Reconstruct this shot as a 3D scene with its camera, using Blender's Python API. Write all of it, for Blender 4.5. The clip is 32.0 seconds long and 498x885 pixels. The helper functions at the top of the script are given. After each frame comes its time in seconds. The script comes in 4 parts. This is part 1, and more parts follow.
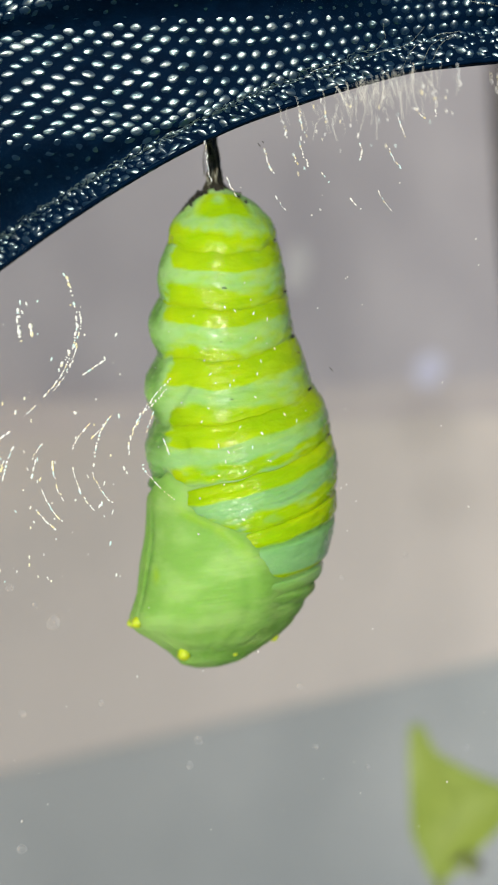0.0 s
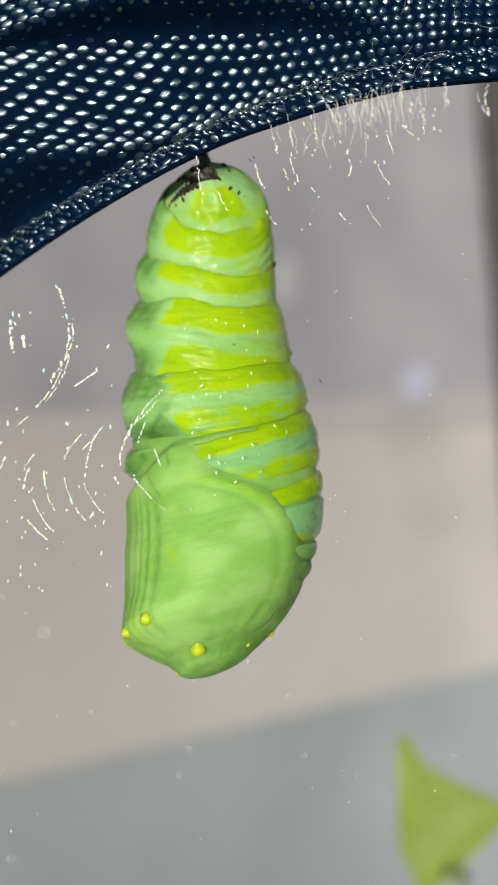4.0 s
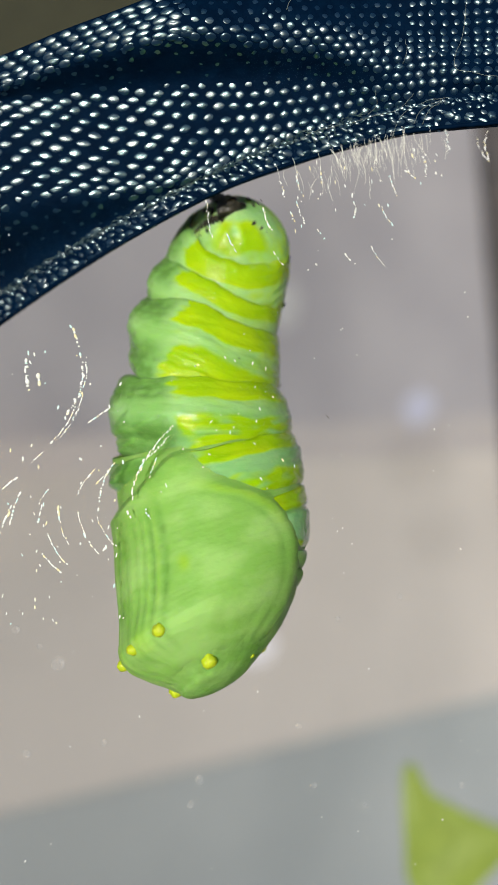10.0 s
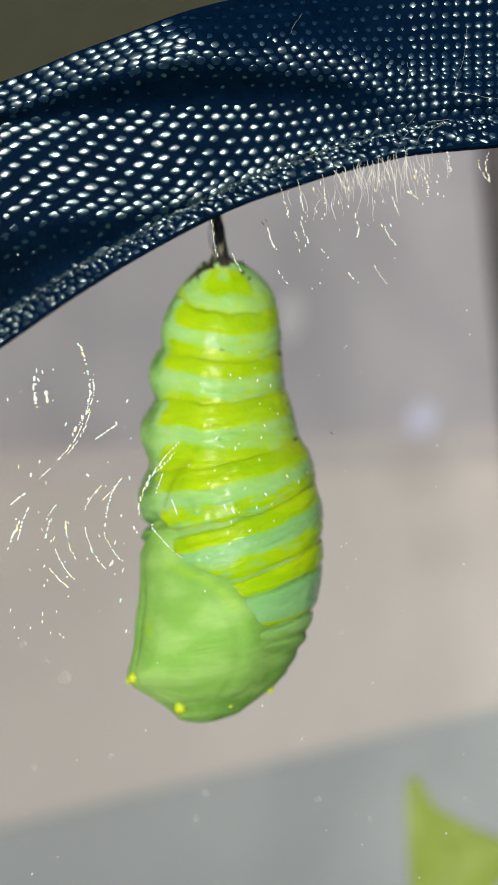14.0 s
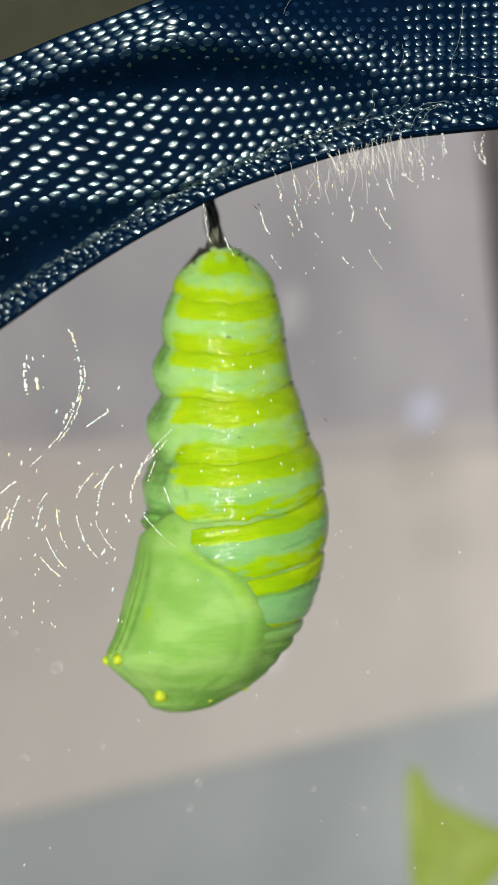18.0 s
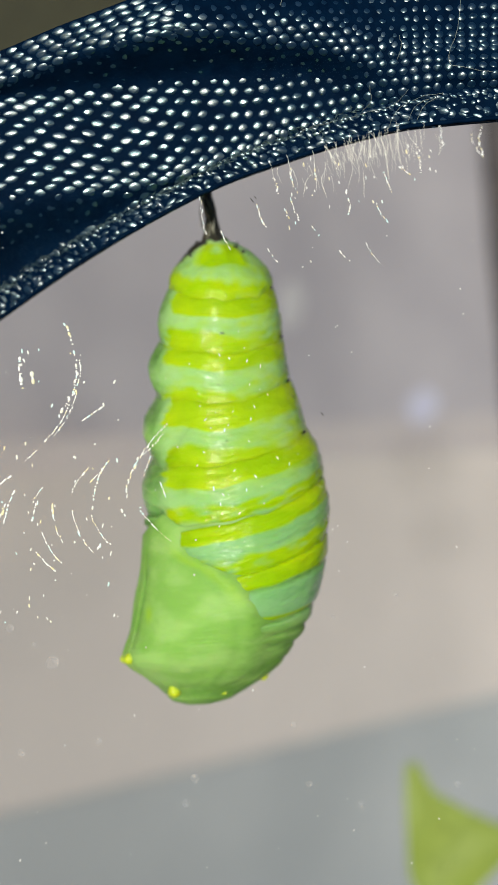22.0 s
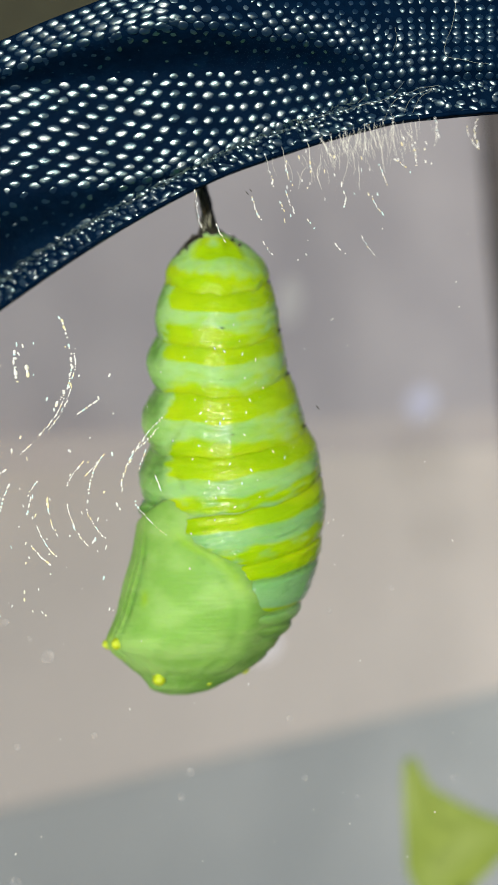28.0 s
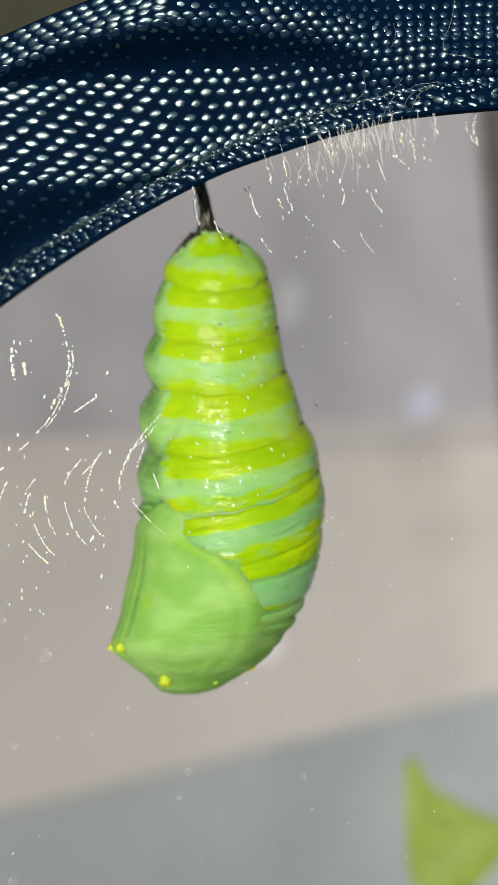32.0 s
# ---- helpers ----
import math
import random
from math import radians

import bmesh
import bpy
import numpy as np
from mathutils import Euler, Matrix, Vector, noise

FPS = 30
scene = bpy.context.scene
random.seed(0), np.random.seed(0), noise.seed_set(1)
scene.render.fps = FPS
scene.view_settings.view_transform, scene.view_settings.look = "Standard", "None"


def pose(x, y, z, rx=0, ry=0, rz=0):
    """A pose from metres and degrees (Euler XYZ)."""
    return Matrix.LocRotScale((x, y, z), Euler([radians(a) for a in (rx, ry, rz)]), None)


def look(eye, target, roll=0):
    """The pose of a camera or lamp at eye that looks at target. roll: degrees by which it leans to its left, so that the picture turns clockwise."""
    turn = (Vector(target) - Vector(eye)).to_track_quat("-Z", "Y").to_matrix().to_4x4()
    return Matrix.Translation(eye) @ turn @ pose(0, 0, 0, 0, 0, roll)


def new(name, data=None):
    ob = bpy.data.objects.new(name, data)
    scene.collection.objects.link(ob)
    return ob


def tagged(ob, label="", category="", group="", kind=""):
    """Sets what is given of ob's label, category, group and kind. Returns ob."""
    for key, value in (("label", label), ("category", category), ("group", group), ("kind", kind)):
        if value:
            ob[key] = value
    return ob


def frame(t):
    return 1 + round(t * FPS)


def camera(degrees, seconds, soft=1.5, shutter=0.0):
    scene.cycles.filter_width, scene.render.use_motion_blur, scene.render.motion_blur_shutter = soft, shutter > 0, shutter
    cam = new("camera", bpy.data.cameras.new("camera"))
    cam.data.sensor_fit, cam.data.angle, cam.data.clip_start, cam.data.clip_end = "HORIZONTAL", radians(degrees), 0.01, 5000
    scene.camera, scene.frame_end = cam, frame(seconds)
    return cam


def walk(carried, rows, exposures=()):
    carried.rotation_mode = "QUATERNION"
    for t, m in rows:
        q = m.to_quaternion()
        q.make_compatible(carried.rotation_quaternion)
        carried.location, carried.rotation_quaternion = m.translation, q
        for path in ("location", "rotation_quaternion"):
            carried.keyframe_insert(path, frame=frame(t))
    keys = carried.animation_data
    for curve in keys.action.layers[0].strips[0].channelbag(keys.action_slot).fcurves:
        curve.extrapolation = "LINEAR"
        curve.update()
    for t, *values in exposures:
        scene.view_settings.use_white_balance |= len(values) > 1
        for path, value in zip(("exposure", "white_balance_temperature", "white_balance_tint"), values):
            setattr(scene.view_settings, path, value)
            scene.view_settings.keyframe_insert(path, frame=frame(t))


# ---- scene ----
# Everything is laid out on a plan of the window: u to the right, v down, in units of
# 0.031 mm on the clear film, which stands in the plane y = 0; the pupa hangs 8 mm behind it.
LENS = 30.6
UNIT = 441 / math.tan(radians(LENS / 2))
FILM_AWAY = 0.050
PUPA_Y = 0.008
cam = camera(LENS, 32.0, soft=1.1)
cam.data.dof.use_dof = True
cam.data.dof.focus_distance = 0.0494
cam.data.dof.aperture_fstop = 43


def spot(u, v, y=0.0):
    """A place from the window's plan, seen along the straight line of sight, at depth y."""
    s = (FILM_AWAY + y) / UNIT
    return Vector(((u - 441) * s, y, (784 - v) * s))


# seconds, place in millimetres, yaw, pitch, roll
PATH = [
    (0, -0.02, -48.2, -0.45, 0.37, -2.55, -0.22),
    (0.5, -0.05, -48.18, -0.47, 0.32, -2.53, -0.22),
    (1, 0.03, -48.29, -0.49, 0.29, -2.6, -0.25),
    (1.5, 0.17, -48.31, -0.41, 0.36, -2.66, -0.33),
    (2, -0.18, -48.43, -0.43, 0.46, -2.45, -0.26),
    (2.5, 0.23, -48.52, -0.41, 0.34, -2.48, -0.3),
    (4.5, -0.63, -48.94, -0.49, -0.52, -1.47, -0.39),
    (5, -1.08, -50.19, -0.32, -0.49, -1.04, -0.32),
    (5.5, -0.68, -49.68, -0.45, -0.23, -0.4, -0.28),
    (6, -0.57, -49.75, -0.17, -0.21, -0.43, -0.25),
    (6.5, -0.47, -49.86, -0.12, -0.23, -0.38, -0.27),
    (7, -0.47, -49.68, -0.11, -0.24, -0.38, -0.23),
    (7.5, -0.5, -49.88, -0.08, -0.29, -0.37, -0.2),
    (8, -0.62, -49.95, -0.12, -0.28, -0.25, -0.18),
    (8.5, -0.41, -49.87, -0.04, -0.19, -0.26, -0.25),
    (9, -0.47, -49.91, 0.03, -0.25, -0.3, -0.18),
    (9.5, -0.55, -50, 0, -0.36, -0.2, -0.18),
    (10, -0.51, -49.92, 0.06, -0.24, -0.22, -0.17),
    (10.5, -0.57, -50.08, -0.02, -0.33, 0.01, -0.15),
    (11, -0.47, -50.28, 0.11, -0.19, 0.07, -0.17),
    (11.5, -0.69, -50.53, 0.11, -0.29, 0.3, -0.14),
    (12, -0.62, -50.5, 0.16, -0.17, 0.42, -0.12),
    (12.5, -0.67, -50.52, 0.29, -0.19, 0.41, -0.2),
    (13, -0.67, -50.47, 0.28, -0.13, 0.5, -0.16),
    (13.5, -0.76, -50.52, 0.22, -0.12, 0.59, -0.2),
    (14, -0.61, -50.57, 0.34, -0.04, 0.48, -0.16),
    (14.5, -0.61, -50.53, 0.3, -0.1, 0.47, -0.14),
    (15, -0.39, -50.2, 0.22, -0.12, 0.49, -0.11),
    (15.5, -0.34, -50.4, 0.32, -0.14, 0.34, -0.05),
    (17.5, -0.2, -50.03, 0.12, -0.07, 0.04, -0.04),
    (18, -0.15, -49.97, 0.05, 0.06, 0.01, -0.03),
    (18.5, -0.08, -49.95, 0, -0.02, 0.01, -0.02),
    (19, 0, -50, 0, 0, 0, 0),
    (19.5, -0.17, -49.92, -0.06, -0.1, 0.03, 0.03),
    (20, -0.01, -49.99, -0.14, -0.01, 0.08, 0.05),
    (20.5, -0.04, -49.82, -0.09, -0.05, -0.05, 0.04),
    (21, -0.08, -49.84, -0.02, -0.12, -0.17, 0.05),
    (21.5, -0.06, -49.82, -0.01, -0.02, -0.24, 0.02),
    (22, 0.03, -49.76, -0.01, 0.04, -0.28, -0.03),
    (22.5, -0.06, -49.78, -0.04, -0.14, -0.3, 0.01),
    (23, 0.04, -49.86, 0.02, -0.08, -0.39, 0),
    (23.5, 0.06, -49.75, 0.04, -0.07, -0.46, 0.01),
    (24, -0.06, -49.76, -0.07, -0.11, -0.41, 0.03),
    (24.5, -0.1, -49.74, -0.16, -0.14, -0.38, 0.02),
    (25, 0.11, -49.71, -0.03, 0, -0.56, -0.05),
    (25.5, 0.11, -49.66, -0.1, -0.05, -0.55, 0.03),
    (27.5, 0.29, -49.72, -0.17, 0, -0.51, 0),
    (28, 0.22, -49.66, -0.19, -0.03, -0.48, 0.01),
    (28.5, 0.19, -49.61, -0.1, -0.11, -0.63, -0.01),
    (29, 0.15, -49.52, -0.11, -0.05, -0.7, 0),
    (29.5, 0.21, -49.44, -0.21, -0.03, -0.68, 0.04),
    (30, 0.14, -49.42, -0.09, -0.2, -0.83, 0.03),
    (30.5, 0.46, -49.45, -0.2, -0.02, -0.65, 0.03),
    (31, 0.39, -49.52, -0.41, 0.04, -0.41, 0.05),
    (31.5, 0.37, -49.58, -0.47, 0.01, -0.31, 0.11),
    (32, 0.39, -49.48, -0.37, 0.06, -0.41, 0.03),
]
walk(cam, [(t, pose(x / 1000, y / 1000, z / 1000, 90 + pitch, roll, yaw)) for t, x, y, z, yaw, pitch, roll in PATH])

# ---- light: low sun from behind the lens, open sky ----
world = bpy.data.worlds.new("sky")
scene.world = world
world.use_nodes = True
wn = world.node_tree.nodes
sky = wn.new("ShaderNodeTexSky")
sky.sky_type, sky.sun_disc = "NISHITA", False
sky.air_density, sky.dust_density = 0.4, 0.2
SUN_UP, SUN_SIDE = 2.0, -11.5
sky.sun_elevation, sky.sun_rotation = radians(SUN_UP), radians(180 - SUN_SIDE)
world.node_tree.links.new(sky.outputs[0], wn["Background"].inputs[0])
wn["Background"].inputs[1].default_value = 0.095
sun = new("sun", bpy.data.lights.new("sun", "SUN"))
sun.data.energy, sun.data.angle, sun.data.color = 3.7, radians(4.5), (1.0, 0.985, 0.94)
sx, sz = math.tan(radians(SUN_SIDE)), math.tan(radians(SUN_UP))
sun.matrix_world = look((sx, -1, sz), (0, 0, 0))
scene.view_settings.exposure = 0.0


# ---- materials ----
def material(name, rough=0.5, metal=0.0):
    m = bpy.data.materials.new(name)
    m.use_nodes = True
    b = m.node_tree.nodes["Principled BSDF"]
    b.inputs["Roughness"].default_value, b.inputs["Metallic"].default_value = rough, metal
    return m, m.node_tree.nodes, m.node_tree.links, b


def mixed(nt, links, factor, a, b):
    n = nt.new("ShaderNodeMix")
    n.data_type = "RGBA"
    for sock, val in ((n.inputs[0], factor), (n.inputs[6], a), (n.inputs[7], b)):
        if isinstance(val, (tuple, list)):
            sock.default_value = (*val, 1) if len(val) == 3 else val
        elif isinstance(val, (int, float)):
            sock.default_value = val
        else:
            links.new(val, sock)
    return n.outputs[2]


def grain(nt, links, size, detail=3.0, stretch=(1, 1, 1)):
    """Noise on the thing's own space, with features of about that many metres."""
    co = nt.new("ShaderNodeTexCoord")
    mp = nt.new("ShaderNodeMapping")
    mp.inputs["Scale"].default_value = stretch
    links.new(co.outputs["Object"], mp.inputs[0])
    n = nt.new("ShaderNodeTexNoise")
    n.inputs["Scale"].default_value, n.inputs["Detail"].default_value = 1 / size, detail
    links.new(mp.outputs[0], n.inputs[0])
    return n.outputs[0]


def ramp(nt, links, value, lo, hi, a=0.0, b=1.0):
    n = nt.new("ShaderNodeMapRange")
    n.interpolation_type = "SMOOTHSTEP"
    for i, v in ((1, lo), (2, hi), (3, a), (4, b)):
        n.inputs[i].default_value = v
    links.new(value, n.inputs[0])
    return n.outputs[0]


def bumped(nt, links, b, value, strength, distance):
    n = nt.new("ShaderNodeBump")
    n.inputs["Strength"].default_value, n.inputs["Distance"].default_value = strength, distance
    links.new(value, n.inputs["Height"])
    links.new(n.outputs[0], b.inputs["Normal"])


def simple(name, colour, other, size, rough, bump=0.0, stretch=(1, 1, 1), metal=0.0):
    m, nt, lk, b = material(name, rough, metal)
    g = grain(nt, lk, size, 4.0, stretch)
    lk.new(mixed(nt, lk, ramp(nt, lk, g, 0.32, 0.68), colour, other), b.inputs["Base Color"])
    if bump:
        bumped(nt, lk, b, grain(nt, lk, size * 0.35, 4.0, stretch), 0.5, bump)
    return m


def pupa_skin(name):
    """Waxy skin by vertex colour (red: yellow band, green: deep green and the painted shade of creases and underside,
    blue: smooth leaf green, alpha: bluish green).
    """
    m, nt, lk, b = material(name, 0.24)
    at = nt.new("ShaderNodeAttribute")
    at.attribute_name = "pigment_shade"
    sep = nt.new("ShaderNodeSeparateColor")
    lk.new(at.outputs["Color"], sep.inputs[0])
    fine = grain(nt, lk, 0.0009, 3.0, (1, 1, 1.6))
    blot = grain(nt, lk, 0.0034, 3.0, (1, 1, 2))
    mint = mixed(nt, lk, ramp(nt, lk, blot, 0.35, 0.65), (0.31, 0.585, 0.165), (0.38, 0.66, 0.235))
    teal = mixed(nt, lk, ramp(nt, lk, blot, 0.35, 0.65), (0.215, 0.485, 0.175), (0.28, 0.56, 0.225))
    mint = mixed(nt, lk, at.outputs["Alpha"], mint, teal)
    leaf = mixed(nt, lk, ramp(nt, lk, blot, 0.38, 0.62), (0.245, 0.49, 0.095), (0.335, 0.585, 0.155))
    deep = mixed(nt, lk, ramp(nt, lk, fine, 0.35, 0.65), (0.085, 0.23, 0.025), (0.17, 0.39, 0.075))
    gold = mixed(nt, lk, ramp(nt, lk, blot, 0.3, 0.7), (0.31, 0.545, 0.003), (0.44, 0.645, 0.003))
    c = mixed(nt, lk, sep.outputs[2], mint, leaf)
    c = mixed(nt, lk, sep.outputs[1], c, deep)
    ad = nt.new("ShaderNodeMath")
    ad.operation = "MULTIPLY_ADD"
    lk.new(fine, ad.inputs[0])
    ad.inputs[1].default_value = 0.16
    lk.new(sep.outputs[0], ad.inputs[2])
    c = mixed(nt, lk, ramp(nt, lk, ad.outputs[0], 0.12, 0.86), c, gold)
    lk.new(c, b.inputs["Base Color"])
    b.inputs["Subsurface Weight"].default_value = 0.45
    b.inputs["Subsurface Radius"].default_value = (0.6, 1.0, 0.25)
    b.inputs["Subsurface Scale"].default_value = 0.0012
    wet = nt.new("ShaderNodeMath")
    wet.operation = "ADD"
    lk.new(ramp(nt, lk, blot, 0.3, 0.7, 0.24, 0.38), wet.inputs[0])
    lk.new(ramp(nt, lk, sep.outputs[2], 0.4, 0.9, 0.0, 0.2), wet.inputs[1])
    lk.new(wet.outputs[0], b.inputs["Roughness"])
    lk.new(ramp(nt, lk, sep.outputs[2], 0.4, 0.9, 0.05, 0.12), b.inputs["Specular IOR Level"])
    bumped(nt, lk, b, grain(nt, lk, 0.00055, 4.0, (1, 1, 1.5)), 0.45, 0.00016)
    for n in list(nt):
        if n.bl_idname == "ShaderNodeBump":
            lk.new(ramp(nt, lk, sep.outputs[2], 0.3, 0.9, 0.5, 0.34), n.inputs["Strength"])
    # a thin wet coat, crinkled, that breaks the gleam up
    coat = nt.new("ShaderNodeBump")
    coat.inputs["Strength"].default_value, coat.inputs["Distance"].default_value = 1.0, 0.00026
    lk.new(grain(nt, lk, 0.0008, 3.0, (1, 1, 1.8)), coat.inputs["Height"])
    lk.new(coat.outputs[0], b.inputs["Coat Normal"])
    b.inputs["Coat Roughness"].default_value = 0.075
    lk.new(ramp(nt, lk, sep.outputs[2], 0.4, 0.9, 0.6, 0.03), b.inputs["Coat Weight"])
    return m


SKIN = pupa_skin("pupa_skin")
GOLD = simple("yellow_nub", (0.50, 0.66, 0.01), (0.62, 0.72, 0.03), 0.0004, 0.3, 0.00003)
SILK = simple("silk", (0.22, 0.22, 0.16), (0.42, 0.42, 0.32), 0.0004, 0.3)
BLACK = simple("black_cuticle", (0.007, 0.007, 0.005), (0.055, 0.050, 0.032), 0.0005, 0.32, 0.0002, (1, 1, 0.3))
CREASE = simple("crease_shade", (0.012, 0.018, 0.006), (0.05, 0.08, 0.02), 0.0004, 0.16)
PORE = simple("dark_pore", (0.09, 0.19, 0.03), (0.13, 0.25, 0.05), 0.0003, 0.5)


def cloth(name, a, b2, rough):
    m, nt, lk, b = material(name, rough)
    rnd = nt.new("ShaderNodeNewGeometry").outputs["Random Per Island"]
    info = nt.new("ShaderNodeObjectInfo").outputs["Random"]
    mx = nt.new("ShaderNodeMath")
    mx.operation = "ADD"
    lk.new(rnd, mx.inputs[0])
    lk.new(info, mx.inputs[1])
    half = nt.new("ShaderNodeMath")
    half.operation = "FRACT"
    lk.new(mx.outputs[0], half.inputs[0])
    lk.new(mixed(nt, lk, half.outputs[0], a, b2), b.inputs["Base Color"])
    lk.new(ramp(nt, lk, half.outputs[0], 0, 1, rough - 0.04, rough + 0.05), b.inputs["Roughness"])
    b.inputs["Specular IOR Level"].default_value = 1.0
    b.inputs["IOR"].default_value = 1.6
    b.inputs["Coat Weight"].default_value, b.inputs["Coat Roughness"].default_value, b.inputs["Coat IOR"].default_value = 0.8, 0.22, 1.6
    lk.new(mixed(nt, lk, ramp(nt, lk, half.outputs[0], 0.25, 0.9), (0.62, 1.0, 1.0), (0.80, 1.0, 0.96)), b.inputs["Specular Tint"])
    strands = nt.new("ShaderNodeTexNoise")
    strands.inputs["Scale"].default_value, strands.inputs["Detail"].default_value = 1 / 0.00012, 2.0
    place = nt.new("ShaderNodeMapping")
    place.inputs["Scale"].default_value = (0.4, 1, 2.5)
    lk.new(nt.new("ShaderNodeNewGeometry").outputs["Position"], place.inputs[0])
    lk.new(place.outputs[0], strands.inputs[0])
    bumped(nt, lk, b, strands.outputs[0], 0.22, 0.000012)
    return m


NYLON = cloth("navy_nylon_thread", (0.0006, 0.012, 0.038), (0.0015, 0.020, 0.055), 0.32)
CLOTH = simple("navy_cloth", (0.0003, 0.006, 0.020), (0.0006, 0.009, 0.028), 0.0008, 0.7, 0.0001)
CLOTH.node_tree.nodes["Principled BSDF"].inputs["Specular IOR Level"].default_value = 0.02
FIBRE_PALE = simple("pale_fibre", (0.84, 0.85, 0.74), (0.93, 0.93, 0.84), 0.0004, 0.35)
FIBRE_PALE.node_tree.nodes["Principled BSDF"].inputs["Specular IOR Level"].default_value = 1.0
STITCH = simple("stitching_thread", (0.05, 0.10, 0.11), (0.16, 0.24, 0.22), 0.0004, 0.35)
FIBRE = simple("loose_fibre", (0.20, 0.25, 0.24), (0.34, 0.37, 0.31), 0.001, 0.35)


def scratch_material():
    """Bright plastic scratches; white base colour with a faint tint each paints in their glint and iridescence."""
    m, nt, lk, b = material("scratch_glint", 0.22)
    rnd = nt.new("ShaderNodeObjectInfo").outputs["Random"]
    c = mixed(nt, lk, ramp(nt, lk, rnd, 0.72, 0.95), (0.90, 0.91, 0.88), (0.92, 0.84, 0.52))
    c = mixed(nt, lk, ramp(nt, lk, rnd, 0.06, 0.22, 1.0, 0.0), c, (0.70, 0.90, 0.90))
    lk.new(c, b.inputs["Base Color"])
    bumped(nt, lk, b, grain(nt, lk, 0.3, 2.0), 0.2, 0.05)
    return m


SCRATCH = scratch_material()
DUST = simple("dust", (0.50, 0.49, 0.48), (0.80, 0.79, 0.77), 0.0005, 0.6)


def smudge_material():
    """A thin, half-clear film of dirt."""
    m = bpy.data.materials.new("smudge")
    m.use_nodes = True
    nt, lk = m.node_tree.nodes, m.node_tree.links
    b = nt["Principled BSDF"]
    b.inputs["Base Color"].default_value = (0.72, 0.70, 0.69, 1)
    b.inputs["Roughness"].default_value = 0.7
    lk.new(ramp(nt, lk, grain(nt, lk, 0.6, 3.0), 0.35, 0.8, 0.01, 0.15), b.inputs["Alpha"])
    return m


SMUDGE = smudge_material()
PANEL = simple("beige_lining", (0.412, 0.387, 0.368), (0.478, 0.446, 0.420), 0.25, 0.7, 0.0004)
NETTING = simple("lilac_grey_netting", (0.258, 0.252, 0.278), (0.338, 0.328, 0.350), 0.22, 0.8, 0.0004)
FLOOR = simple("grey_floor_lining", (0.275, 0.298, 0.306), (0.325, 0.346, 0.351), 0.2, 0.65, 0.0004)
OLIVE = simple("dark_olive_hedge", (0.017, 0.018, 0.009), (0.044, 0.045, 0.023), 0.05, 0.9)
POST = simple("dark_post", (0.05, 0.045, 0.045), (0.08, 0.07, 0.07), 0.02, 0.7)
NETTING_GLOW = simple("netting_glow", (0.345, 0.345, 0.36), (0.375, 0.375, 0.39), 0.02, 0.8)
PALE = simple("pale_light_spot", (0.66, 0.65, 0.70), (0.76, 0.75, 0.78), 0.01, 0.6)
CYAN = simple("bluish_light_streak", (0.50, 0.63, 0.68), (0.58, 0.68, 0.72), 0.01, 0.5)
BLEND_BAND = simple("pinkish_blend", (0.335, 0.316, 0.320), (0.405, 0.380, 0.380), 0.2, 0.8, 0.0004)
LILAC = simple("lilac_tag", (0.38, 0.39, 0.50), (0.42, 0.43, 0.53), 0.01, 0.6)
LEAF = simple("leaf_green", (0.20, 0.28, 0.036), (0.23, 0.31, 0.046), 0.012, 0.5, 0.0003, (1, 1, 0.4))
RIB = simple("leaf_rib", (0.23, 0.31, 0.05), (0.26, 0.33, 0.06), 0.01, 0.5)


def film_material():
    m = bpy.data.materials.new("clear_film")
    m.use_nodes = True
    nt, lk = m.node_tree.nodes, m.node_tree.links
    nt.clear()
    out, mix = nt.new("ShaderNodeOutputMaterial"), nt.new("ShaderNodeMixShader")
    clear, gloss = nt.new("ShaderNodeBsdfTransparent"), nt.new("ShaderNodeBsdfGlossy")
    clear.inputs[0].default_value = (0.985, 0.985, 0.98, 1)
    gloss.inputs["Roughness"].default_value = 0.02
    fres = nt.new("ShaderNodeFresnel")
    fres.inputs[0].default_value = 1.18
    lk.new(fres.outputs[0], mix.inputs[0])
    lk.new(clear.outputs[0], mix.inputs[1])
    lk.new(gloss.outputs[0], mix.inputs[2])
    lk.new(mix.outputs[0], out.inputs[0])
    return m


FILM = film_material()


# ---- mesh helpers ----
def mesh_of(name, verts, faces, mat, smooth=True):
    me = bpy.data.meshes.new(name)
    me.from_pydata([tuple(v) for v in verts], [], faces)
    me.materials.append(mat)
    if smooth:
        me.polygons.foreach_set("use_smooth", [True] * len(me.polygons))
    me.update()
    return me


def part(name, data, parent, label="", at=None):
    ob = new(name, data)
    ob.parent = parent
    if at is not None:
        ob.matrix_basis = at if isinstance(at, Matrix) else Matrix.Translation(at)
    if label:
        tagged(ob, label)
    return ob


def grid_faces(rows, cols, closed):
    n = cols if closed else cols - 1
    return [(r * cols + c, r * cols + (c + 1) % cols, (r + 1) * cols + (c + 1) % cols, (r + 1) * cols + c)
            for r in range(rows - 1) for c in range(n)]


